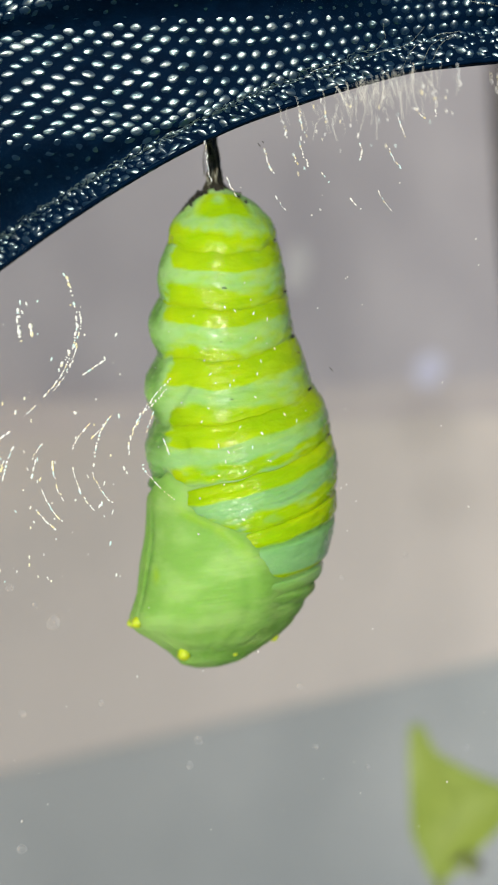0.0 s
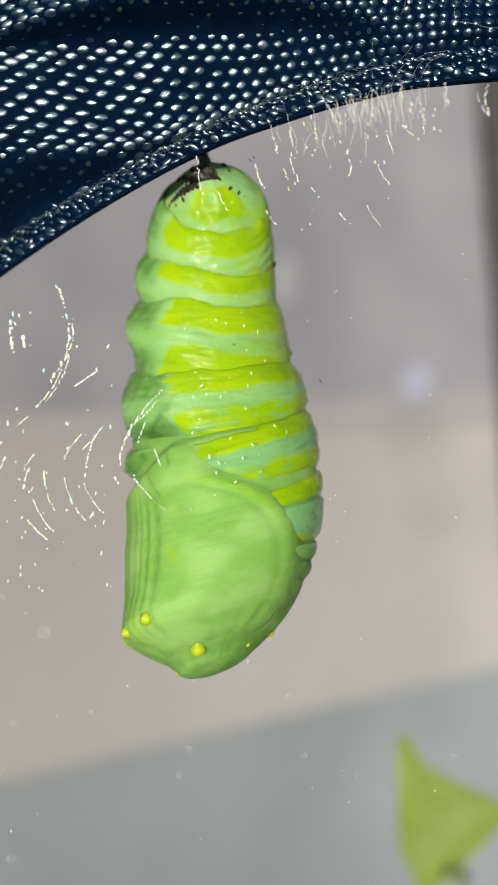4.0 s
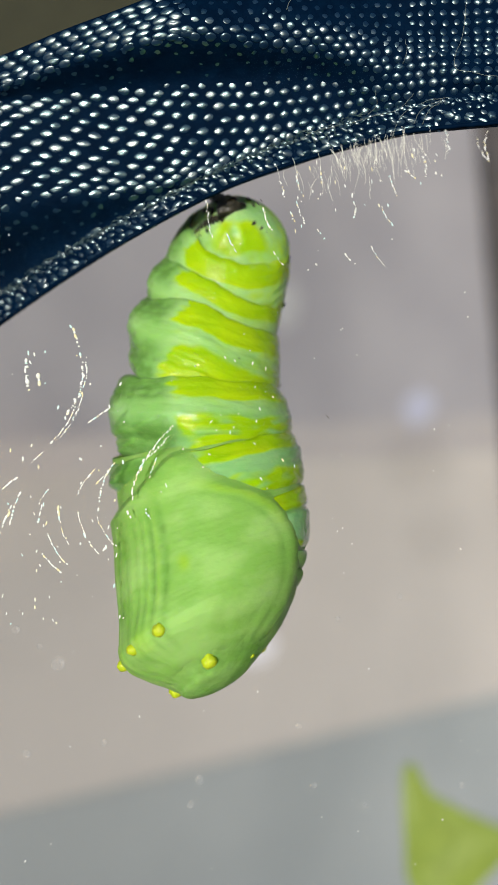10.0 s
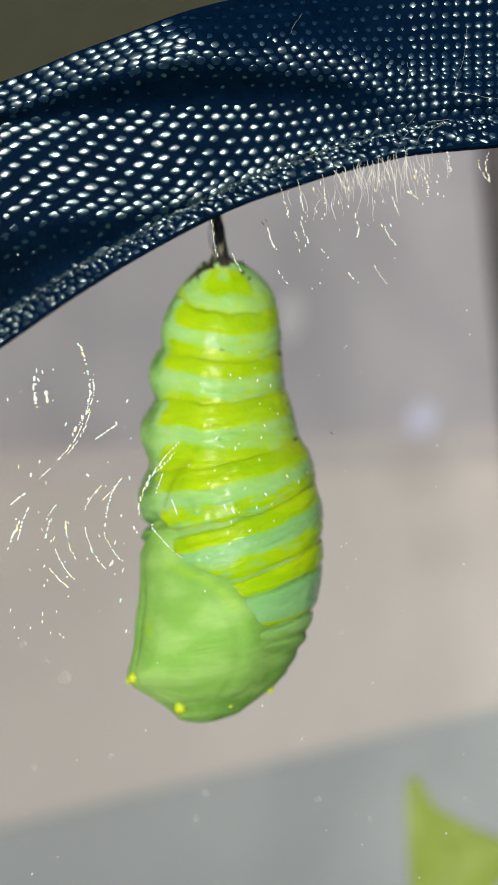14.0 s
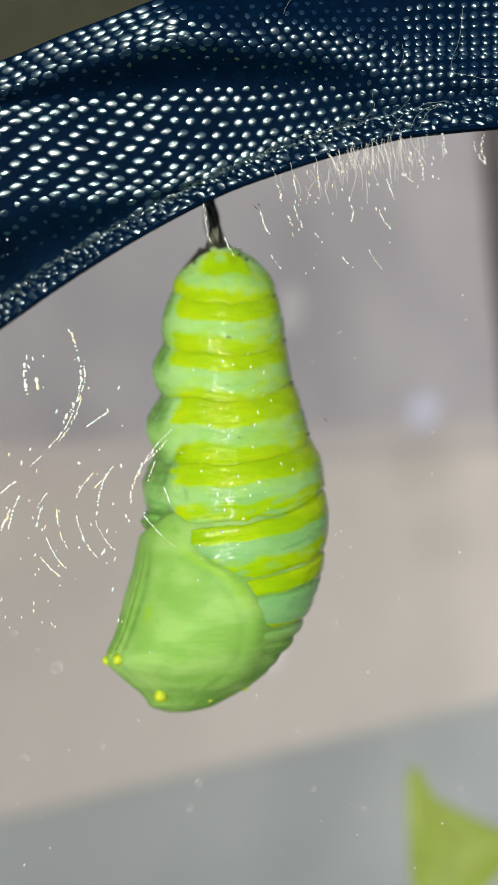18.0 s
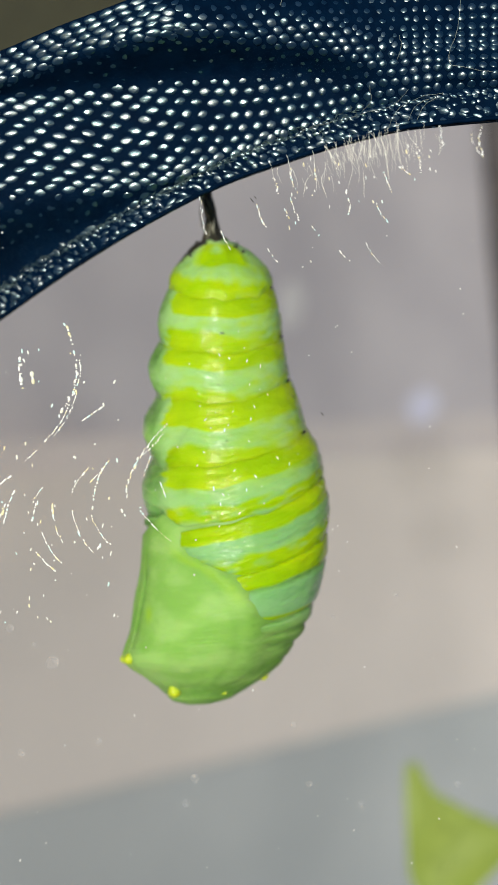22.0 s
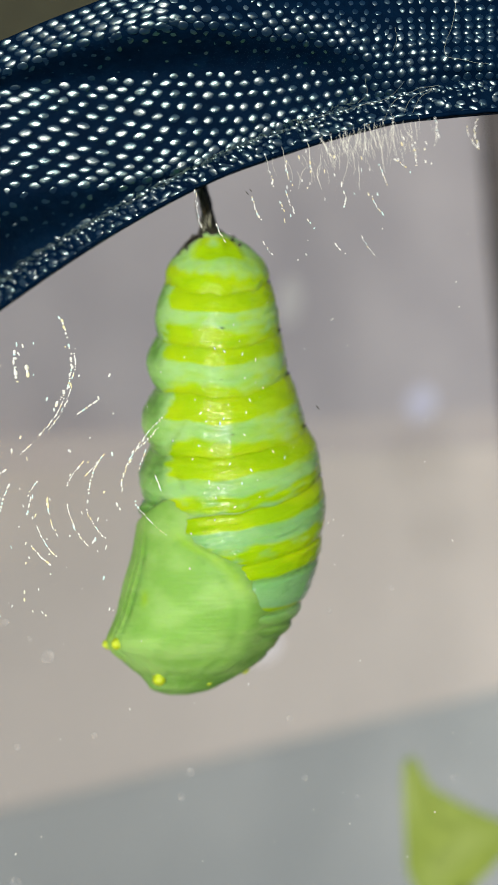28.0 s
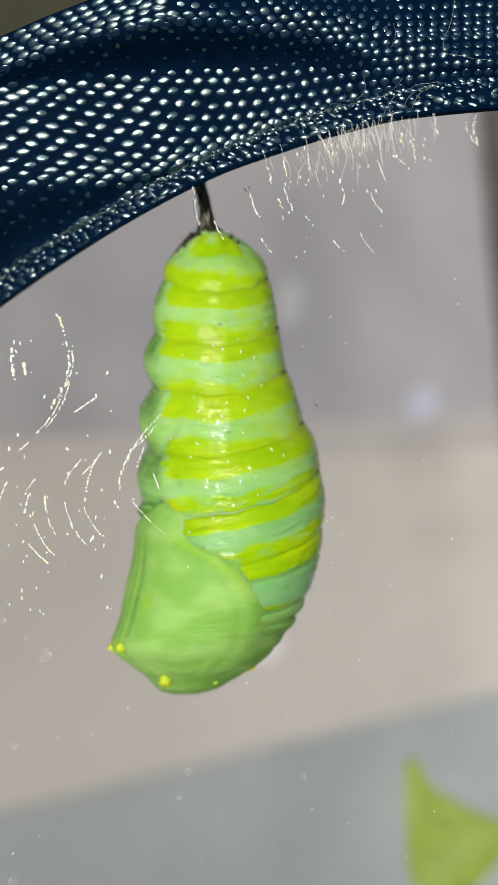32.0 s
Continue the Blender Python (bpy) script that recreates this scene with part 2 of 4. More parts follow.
def tube(points, radii, sides=8, cap=True):
    """Verts and faces of a round tube along a line of places."""
    verts, pts = [], [Vector(p) for p in points]
    for i, p in enumerate(pts):
        d = (pts[min(i + 1, len(pts) - 1)] - pts[max(i - 1, 0)]).normalized()
        a = d.cross(Vector((0.3, 1, 0.2))).normalized()
        b = d.cross(a)
        r = radii[i] if isinstance(radii, (list, tuple)) else radii
        verts += [p + (a * math.cos(k * math.tau / sides) + b * math.sin(k * math.tau / sides)) * r for k in range(sides)]
    faces = grid_faces(len(pts), sides, True)
    if cap:
        faces += [tuple(range(sides))[::-1], tuple(range((len(pts) - 1) * sides, len(pts) * sides))]
    return verts, faces


def blob(rings=5, sides=10, squash=(1, 1, 1), dome=False):
    """A unit ball (or upper half of one) as verts and faces."""
    verts, top = [], (math.pi / 2 if dome else math.pi)
    for r in range(rings + 1):
        th = 0.06 + (top - 0.06 - (0 if dome else 0.06)) * r / rings
        for k in range(sides):
            ph = math.tau * k / sides
            verts.append(Vector((math.sin(th) * math.cos(ph) * squash[0], math.sin(th) * math.sin(ph) * squash[1], math.cos(th) * squash[2])))
    faces = grid_faces(rings + 1, sides, True) + [tuple(range(sides))[::-1]]
    if not dome:
        faces.append(tuple(range(rings * sides, (rings + 1) * sides)))
    return verts, faces


def slab(name, corners, thick, mat):
    """A flat board with those corners on its near face and its thickness behind it."""
    c = [Vector(p) for p in corners]
    nrm = (c[1] - c[0]).cross(c[2] - c[0]).normalized() * thick
    v = c + [p + nrm for p in c]
    n = len(c)
    f = [tuple(range(n)), tuple(range(n, 2 * n))[::-1]] + [(i, i + n, (i + 1) % n + n, (i + 1) % n) for i in range(n)]
    f = [tuple(reversed(q)) for q in f]
    return mesh_of(name, v, f, mat, False)


def curve_at(x, xs, ys):
    """A smooth curve through knots."""
    xs, ys = np.asarray(xs, float), np.asarray(ys, float)
    m = np.gradient(ys, xs)
    i = int(np.clip(np.searchsorted(xs, x) - 1, 0, len(xs) - 2))
    h = xs[i + 1] - xs[i]
    t = (min(max(x, xs[0]), xs[-1]) - xs[i]) / h
    return float((2 * t**3 - 3 * t**2 + 1) * ys[i] + (t**3 - 2 * t**2 + t) * h * m[i]
                 + (-2 * t**3 + 3 * t**2) * ys[i + 1] + (t**3 - t**2) * h * m[i + 1])


def plateau(x, xs, ys):
    """A curve through knots that keeps level stretches level."""
    xs, ys = np.asarray(xs, float), np.asarray(ys, float)
    d = np.diff(ys) / np.diff(xs)
    m = np.concatenate([[d[0]], np.where(d[:-1] * d[1:] > 0, 2 * d[:-1] * d[1:] / (d[:-1] + d[1:] + 1e-12), 0), [d[-1]]])
    i = int(np.clip(np.searchsorted(xs, x) - 1, 0, len(xs) - 2))
    h = xs[i + 1] - xs[i]
    t = (min(max(x, xs[0]), xs[-1]) - xs[i]) / h
    return float((2 * t**3 - 3 * t**2 + 1) * ys[i] + (t**3 - 2 * t**2 + t) * h * m[i]
                 + (-2 * t**3 + 3 * t**2) * ys[i + 1] + (t**3 - t**2) * h * m[i + 1])


def soft(a, b, x):
    t = min(max((x - a) / (b - a), 0.0), 1.0)
    return t * t * (3 - 2 * t)


# ---- the enclosure behind the film ----
GROUND_Z = -0.56
ground = tagged(new("ground", slab("ground", [(-6, -4, GROUND_Z - 0.004), (-6, 8, GROUND_Z - 0.004), (6, 8, GROUND_Z - 0.004), (6, -4, GROUND_Z - 0.004)][::-1], -0.02, OLIVE)),
                "dark ground under the enclosure", "ground", kind="structure")
floor = tagged(new("floor", slab("floor", [(-0.9, -0.02, GROUND_Z), (0.9, -0.02, GROUND_Z), (0.9, 1.5, GROUND_Z), (-0.9, 1.5, GROUND_Z)], -0.003, FLOOR)),
               "smooth grey floor lining of the enclosure", "floor", kind="structure")
WALL_U = (-700, 0, 441, 700, 882, 1600)
WALL_DEPTH = (0.64, 0.785, 0.93, 1.01, 1.045, 1.05)


def wall_at(u, v, off=0.0):
    """The place on the slanting, slightly bowed back wall behind the plan's (u, v), set that far in front of it."""
    return spot(u, v, curve_at(u, WALL_U, WALL_DEPTH) - FILM_AWAY - off)


def hanging(name, top, off, foot, mat, label, category):
    """A sheet along the back wall: its upper line on the plan, its distance from the wall at the top and at the floor."""
    verts, n = [], 44
    for i in range(n):
        u = -650 + 2200 * i / (n - 1)
        hi = wall_at(u, top(u), off)
        low = wall_at(u, 784, foot)
        low.z = GROUND_Z
        sag = 0.0012 * math.sin(u * 0.011)
        for t in (0, 0.2, 0.45, 0.75, 1):
            verts.append(hi.lerp(low, t) + Vector((0, sag * (1 - t), 0)))
    m = len(verts)
    verts += [p + Vector((0, 0.001, 0)) for p in verts]
    f = grid_faces(n, 5, False)
    rim = list(range(0, m, 5)) + list(range(m - 4, m)) + list(range(m - 6, 3, -5)) + [3, 2, 1]
    f = f + [tuple(i + m for i in reversed(q)) for q in f] + [(rim[(i + 1) % len(rim)], rim[i], rim[i] + m, rim[(i + 1) % len(rim)] + m) for i in range(len(rim))]
    return tagged(new(name, mesh_of(name, verts, f, mat, False)), label, category, kind="structure")


hanging("wall_back", lambda u: 315 - 0.30 * u, 0.0, 0.0, NETTING, "lilac-grey netting wall of the enclosure, out of focus", "wall")
# an added sheet of in-between colour, which softens the step in tone
hanging("blend_sheet", lambda u: 792 - 0.060 * u, 0.0015, 0.0015, BLEND_BAND, "pinkish grey sheet added to soften the step from netting to lining", "hem")
hanging("wall_back_lower", lambda u: 852 - 0.052 * u, 0.003, 0.003, PANEL, "matt beige lining board along the foot of the enclosure's wall", "wall")
hanging("wall_skirt", lambda u: 1455 - 0.2438 * u, 0.006, 0.06, FLOOR, "smooth grey lining turned up along the wall's foot", "lining")
tagged(new("backdrop", slab("backdrop", [(-6, 4.2, -0.7), (6, 4.2, -0.7), (6, 4.2, 4.4), (-6, 4.2, 4.4)], -0.02, OLIVE)),
       "dark olive greenery far behind the enclosure", "backdrop", kind="structure")


def corner_post():
    a = wall_at(868, 600, 0.03)
    pts = [(a.x + 0.017 + 0.09 * (0.25 - z), a.y, z) for z in np.linspace(GROUND_Z, 0.5, 12)]
    v, f = tube(pts, [0.0195 + 0.0012 * math.sin(i * 1.7) for i in range(12)], 14)
    return tagged(new("corner_post", mesh_of("corner_post", v, f, POST)), "dark cloth-covered corner post of the enclosure", "post", kind="structure")


corner_post()


def wall_disc(name, u, v, w, h, mat, label, off=0.0055):
    """A small pale disc that lies on the lining."""
    mid, vs = wall_at(u, v, off), []
    right = (wall_at(u + w, v, off) - wall_at(u - w, v, off)) * 0.5
    up = Vector((0, 0, right.length * h / w))
    n = right.cross(up).normalized()
    for lift, k in ((0, 1.0), (0.0003, 0.95)):
        for i in range(28):
            t = math.tau * i / 28
            rr = k * (1 + 0.09 * math.sin(2 * t + u) + 0.05 * math.sin(5 * t))
            vs.append(mid + right * math.cos(t) * rr + up * math.sin(t) * rr + n * lift)
    f = grid_faces(2, 28, True) + [tuple(range(28, 56))]
    return tagged(new(name, mesh_of(name, vs, f, mat, False)), label, "patch")


# blurred light spots and a glow, painted as pale discs on the wall
wall_disc("pale_patch", 448, 1150, 46, 32, PALE, "white disc on the beige lining, standing in for a blurred light spot")
wall_disc("pale_streak", 318, 1136, 44, 9, CYAN, "thin bluish streak on the beige lining, standing in for blurred glare")
wall_disc("lilac_patch", 515, 548, 24, 38, NETTING_GLOW, "faint pale disc on the netting wall, standing in for a soft glow", 0.003)
wall_disc("lilac_patch", 748, 728, 27, 30, LILAC, "pale lilac round patch on the netting wall", 0.003)


def leaf():
    """A pointed leaf that rises from the floor, bent along its rib."""
    y = 0.12
    root = new("leaf")
    tagged(root, "blurred yellow-green pointed leaf standing in the enclosure", "leaf")
    rows, cols, verts = 22, 13, []
    base = spot(776, 1640, y)
    left = ((719, 1364), (717, 1412), (719, 1450), (721, 1490), (724, 1560), (760, 1640))
    right = ((738, 1358), (768, 1412), (835, 1448), (935, 1490), (870, 1560), (792, 1640))
    for r in range(rows):
        t = r / (rows - 1) * 5
        i = min(int(t), 4)
        k = t - i
        a = Vector(left[i]).lerp(Vector(left[i + 1]), k)
        b = Vector(right[i]).lerp(Vector(right[i + 1]), k)
        for c in range(cols):
            s = c / (cols - 1)
            p = a.lerp(b, s)
            verts.append(spot(p.x, p.y, y + 0.00015 * math.sin(s * 7 + r * 0.4)))
    f = grid_faces(rows, cols, False)
    n = len(verts)
    back = [v + Vector((0, 0.0006, 0)) for v in verts]
    rim = [r * cols for r in range(rows)] + [(rows - 1) * cols + c for c in range(1, cols)] + [r * cols + cols - 1 for r in range(rows - 2, -1, -1)] + list(range(cols - 2, 0, -1))
    f = f + [tuple(i + n for i in reversed(q)) for q in f] + [(rim[i], rim[(i + 1) % len(rim)], rim[(i + 1) % len(rim)] + n, rim[i] + n) for i in range(len(rim))]
    part("blade", mesh_of("blade", verts + back, f, LEAF, False), root)
    line = [verts[r * cols + 5] + Vector((0, -0.0002, 0)) for r in range(1, rows)]
    v, f2 = tube(line, [0.0001 + 0.0002 * i / rows for i in range(rows - 1)], 8)
    part("midrib", mesh_of("midrib", v, f2, RIB), root, "paler midrib")
    for k in range(4):
        r = 4 + k * 4
        for side, c2 in (("l", 1), ("r", 11)):
            q = [verts[r * cols + 5].lerp(verts[max(r - 2, 1) * cols + c2], s) + Vector((0, -0.0002, 0)) for s in (0, 0.25, 0.5, 0.75, 1)]
            v, f2 = tube(q, [0.0001, 0.00009, 0.00008, 0.00007, 0.00005], 6)
            part("vein", mesh_of("vein", v, f2, RIB), root)
    rnd = random.Random(5)
    for i in range(7):
        p = spot(828 + rnd.uniform(-16, 16), 1612 + rnd.uniform(-12, 12), y - 0.001)
        part("withered_bit", mesh_of("withered_bit", *blob(4, 8), POST if i % 3 else RIB), root, "shrivelled dark edge of the leaf",
             Matrix.LocRotScale(p, Euler((rnd.uniform(0, 3), rnd.uniform(0, 3), 0)).to_quaternion(), (0.0016, 0.0009, 0.0005)))
    # a stalk down to the floor
    q = [base.lerp(Vector((base.x, y + 0.004, GROUND_Z)), s) for s in (0.0, 0.3, 0.7, 1.0)]
    v, f2 = tube(q, 0.0009, 8)
    part("leaf_stalk", mesh_of("leaf_stalk", v, f2, RIB), root)
    return root


leaf()

# ---- the pupa ----
JOINTS = [spot(u, v, PUPA_Y) for u, v in ((362, 350), (384, 437), (391, 516), (391, 609), (396, 693), (405, 797), (410, 890), (402, 985))]
SPREAD = (0, 0.1, 0.26, 0.45, 0.66, 0.86, 0.96, 1.0)
PU = (FILM_AWAY + PUPA_Y) / UNIT
# the resting outline, from the stalk down to the head
SIDE_V = (430, 436, 446, 458, 472, 490, 515, 545, 575, 600, 640, 675, 705, 740, 775, 805, 835, 870, 905, 940, 975, 1005, 1035, 1070, 1100, 1125, 1150, 1170, 1190, 1210, 1228, 1240, 1247)
SIDE_L = (376, 362, 347, 334, 322, 310, 300, 291, 284, 281, 278, 275, 273, 270, 267, 264, 262, 257, 250, 245, 240, 233, 225, 218, 212, 205, 200, 205, 225, 248, 265, 276, 300)
SIDE_R = (392, 411, 436, 453, 466, 476, 485, 491, 497, 501, 504, 511, 519, 528, 538, 548, 558, 566, 570, 572, 571, 566, 557, 545, 530, 516, 497, 480, 459, 428, 394, 368, 335)
# the rings' lean: sideways, and towards the film
TILT_V = (436, 545, 640, 740, 830, 920, 1000, 1080, 1247)
TILT_K = (-0.1, -0.04, 0.04, 0.12, 0.17, 0.19, 0.14, 0.06, 0.0)
DIP_V = (430, 450, 480, 545, 640, 740, 830, 920, 1016, 1087, 1160, 1247)
DIP_K = (0.0, 0.12, 0.24, 0.28, 0.25, 0.25, 0.28, 0.29, 0.25, 0.19, 0.05, 0.0)

BORDER_V = (880, 903, 926, 962, 990, 1010, 1035, 1065, 1100, 1140, 1175, 1205, 1245)
BORDER_U = (285, 302, 320, 337, 366, 398, 424, 446, 456, 452, 436, 405, 345)
# yellow bands: where each begins, its crease and where it ends
BANDS = ((484, 516, 545), (568, 609, 638), (670, 693, 737), (764, 797, 829), (856, 890, 918), (948, 985, 1016))


def skin_at(v, phi, grow=0.0, scale=1.0):
    """A place on the resting pupa's skin, at height v of the plan and phi round its axis (0 dorsal, 90 towards the film)."""
    l, r = curve_at(v, SIDE_V, SIDE_L), curve_at(v, SIDE_V, SIDE_R)
    c, half = (l + r) / 2, max((r - l) / 2, 2.0)
    cp, sp = math.cos(phi), math.sin(phi)
    vv = v - curve_at(v, TILT_V, TILT_K) * (cp if cp > 0 else 0.35 * cp) * half + curve_at(v, DIP_V, DIP_K) * sp * half
    half = half * scale + grow
    p = spot(c + cp * half, vv, PUPA_Y)
    p.y = PUPA_Y - sp * half * 0.93 * PU
    p.z *= (FILM_AWAY + p.y) / (FILM_AWAY + PUPA_Y)
    return p


def plan_of(p):
    """Where a place near the pupa lies on the plan."""
    return p.x / PU + 441, 784 - p.z * UNIT / (FILM_AWAY + p.y)


def put_pigment_shade(me, cols):
    at = me.color_attributes.new("pigment_shade", "FLOAT_COLOR", "POINT")
    at.data.foreach_set("color", [x for c in cols for x in c])


def rough_line(phi, v, seed, size=1.0):
    return noise.noise(Vector((math.cos(phi) * 2.2 * size + seed, math.sin(phi) * 2.2 * size, v * 0.035 * size)))


def bump_at(x, mid, wide):
    return math.exp(-((x - mid) / wide) ** 2)


def wing_top(u):
    """The height at which the wing cases begin."""
    return 903 + 0.62 * max(0, 306 - u)


def lip_at(k, phi):
    """How far a ring's lip strays up and down."""
    return 7 * noise.noise(Vector((math.cos(phi) * 1.6 + 9 * k, math.sin(phi) * 1.6, 3))) + 3.5 * noise.noise(Vector((math.cos(phi) * 5 + 9 * k, math.sin(phi) * 5, 7)))


def under_wing(v, phi):
    """1 where the wing case lies over the skin."""
    u, vv = plan_of(skin_at(v, phi))
    return soft(-8, 26, curve_at(vv, BORDER_V, BORDER_U) - u) * soft(-20, 4, vv - wing_top(u))


def yellow_at(v, phi, flank):
    """Yellow colour, and the shade painted along creases, at a place on the rings."""
    cp, y, line = math.cos(phi), 0.0, 0.0
    wob, fine = rough_line(phi, v, 7.3), rough_line(phi, v, 43.0, 2.6)
    vb = v + 4 * wob + 3 * fine
    for i, (top, fold, low) in enumerate(BANDS):
        if not top - 30 < v < low + 30:
            continue
        late = 9 * soft(-0.1, 0.7, cp) * (1 if i in (1, 2, 3) else 0.2)
        upper = soft(top - 12 + late, top + 16 + late, vb) * (1 - soft(fold - 4, fold + 2, vb))
        lower = soft(fold - 4, fold + 2, vb) * (1 - soft(low - 6, low + 5, vb))
        if i > 3:
            lower *= soft(-0.66, -0.30, cp + 0.15 * fine)
        strong = 1.05 - (0.32 if i < 4 else 0.1) * soft(0.0, 0.75, cp) * (1 - soft(0.86, 0.97, cp))
        weak = (0.95 - 0.30 * soft(0.0, 0.6, cp)) if i < 4 else (0.72 + 0.4 * soft(0.72, 0.9, cp) + 0.5 * fine)
        y = max(y, upper * (weak + 0.32 * fine) + lower * (strong + 0.25 * rough_line(phi, v, i * 5 + 9, 1.4)))
        # a bright lip along the crease and thin folds beside it
        y = max(y, 0.95 * bump_at(vb, fold + 4, 4.0) * soft(-0.65, -0.35, cp))
        wash = soft(top - 60, top, v) * (1 - soft(low, low + 24, v)) * (0.34 if i < 4 else 0.15)
        y = max(y, wash * (0.55 + 0.6 * soft(0.0, 0.6, cp) + 1.0 * fine))
        # shade of creases and folds, painted as thin dark lines
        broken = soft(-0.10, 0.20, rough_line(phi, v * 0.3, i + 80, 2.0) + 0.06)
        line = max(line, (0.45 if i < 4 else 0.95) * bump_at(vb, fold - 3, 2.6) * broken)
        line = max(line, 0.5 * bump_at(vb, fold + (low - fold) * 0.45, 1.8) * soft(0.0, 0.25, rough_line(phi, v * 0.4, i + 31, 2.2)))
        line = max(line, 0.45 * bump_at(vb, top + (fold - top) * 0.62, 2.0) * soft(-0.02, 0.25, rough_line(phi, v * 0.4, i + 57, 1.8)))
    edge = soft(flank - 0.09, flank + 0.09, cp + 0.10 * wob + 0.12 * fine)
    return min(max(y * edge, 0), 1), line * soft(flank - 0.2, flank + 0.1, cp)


def teal_at(v, phi):
    return min(1.0, soft(790, 940, v) + 0.55 * soft(0.75, 1.0, math.cos(phi)))


def ring_mesh(k, v0, v1, over, lobe, flank):
    """One ring of the abdomen: a raised lip above, a swollen pale middle, a lower end tucked into the next ring's lip."""
    origin, n, rows = JOINTS[k], 132, 62
    verts, cols = [], []
    tip = k == 1
    lip = 0.0 if tip else 0.07 * (v1 - v0)
    for r in range(rows):
        v = v0 - lip + (v1 - v0 + lip + over) * r / (rows - 1)
        q = (v - v0) / (v1 - v0)
        qq = min(max(q, 0.0), 1.0)
        below, above = max(q - 1, 0) * (v1 - v0) / over, max(v0 - v, 0) / max(lip, 1e-6)
        for c in range(n):
            phi = math.tau * c / n
            cp = math.cos(phi)
            wob = rough_line(phi, v, k * 7.3)
            y, line = yellow_at(v, phi, flank)
            swell = (0.030 if k < 5 else 0.036) * math.sin(math.pi * min(qq * 1.06, 1.0) ** 0.9) ** 0.8 - 0.012
            if tip:
                swell = -0.01 + 0.05 * soft(0.35, 0.7, qq) * (1 - soft(0.8, 1.0, qq)) + 0.07 * (1 - soft(452, 478, v)) * noise.noise(Vector((cp * 3.2, math.sin(phi) * 3.2, v * 0.06)))
            swell -= (0.024 if k < 4 else 0.034) * soft(0.92, 1.03, q) * (0.45 + 0.55 * soft(-0.25, 0.3, rough_line(phi, 20 * k, 70, 1.3) + 0.15 * cp)) + (0.04 * soft(0.98, 1.06, q) if k > 4 else 0) + 0.05 * below + 0.10 * below ** 4 + 0.08 * above ** 2
            a = math.atan2(math.sin(phi - math.pi), math.cos(phi - math.pi))
            left = math.exp(-(a / 0.55) ** 2)
            swell += lobe * left * (math.sin(math.pi * qq) ** 1.4 - 0.25)
            # the row of small dark-edged creases down the back
            swell -= 0.035 * math.exp(-((a - 2.85) / 0.25) ** 2) * bump_at(q, 0.97, 0.06)
            if k > 4:
                swell -= 0.13 * under_wing(v, phi)
            swell -= 0.018 * line
            swell += 0.012 * noise.noise(Vector((cp * 1.3 + k, math.sin(phi) * 1.3, v * 0.10)))
            swell += 0.009 * noise.noise(Vector((cp * 4 + k, math.sin(phi) * 4, v * 0.11)))
            swell += 0.005 * noise.noise(Vector((cp * 9 + k, math.sin(phi) * 9, v * 0.22)))
            stray_v = (0 if tip else lip_at(k, phi)) * (1 - qq) + lip_at(k + 1, phi) * qq
            verts.append(skin_at(v + stray_v, phi, 0.0, 1 + swell) - origin)
            if tip:
                # a yellow shield round a pale hollow, beside the stalk
                d = phi - 1.55
                shield = soft(436, 443, v) * (1 - soft(462, 474, v + 9 * wob)) * math.exp(-(d / 0.85) ** 4)
                y = max(y, 0.95 * shield * (1 - 0.85 * math.exp(-((d - 0.15) / 0.26) ** 2 - ((v - 447) / 7) ** 2)))
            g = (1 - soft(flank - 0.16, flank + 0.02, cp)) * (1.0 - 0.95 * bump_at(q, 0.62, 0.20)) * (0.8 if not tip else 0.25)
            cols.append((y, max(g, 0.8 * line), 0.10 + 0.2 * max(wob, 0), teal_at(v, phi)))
    faces = grid_faces(rows, n, True)
    if tip:
        faces.append(tuple(range(n))[::-1])
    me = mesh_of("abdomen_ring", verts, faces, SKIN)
    put_pigment_shade(me, cols)
    return me


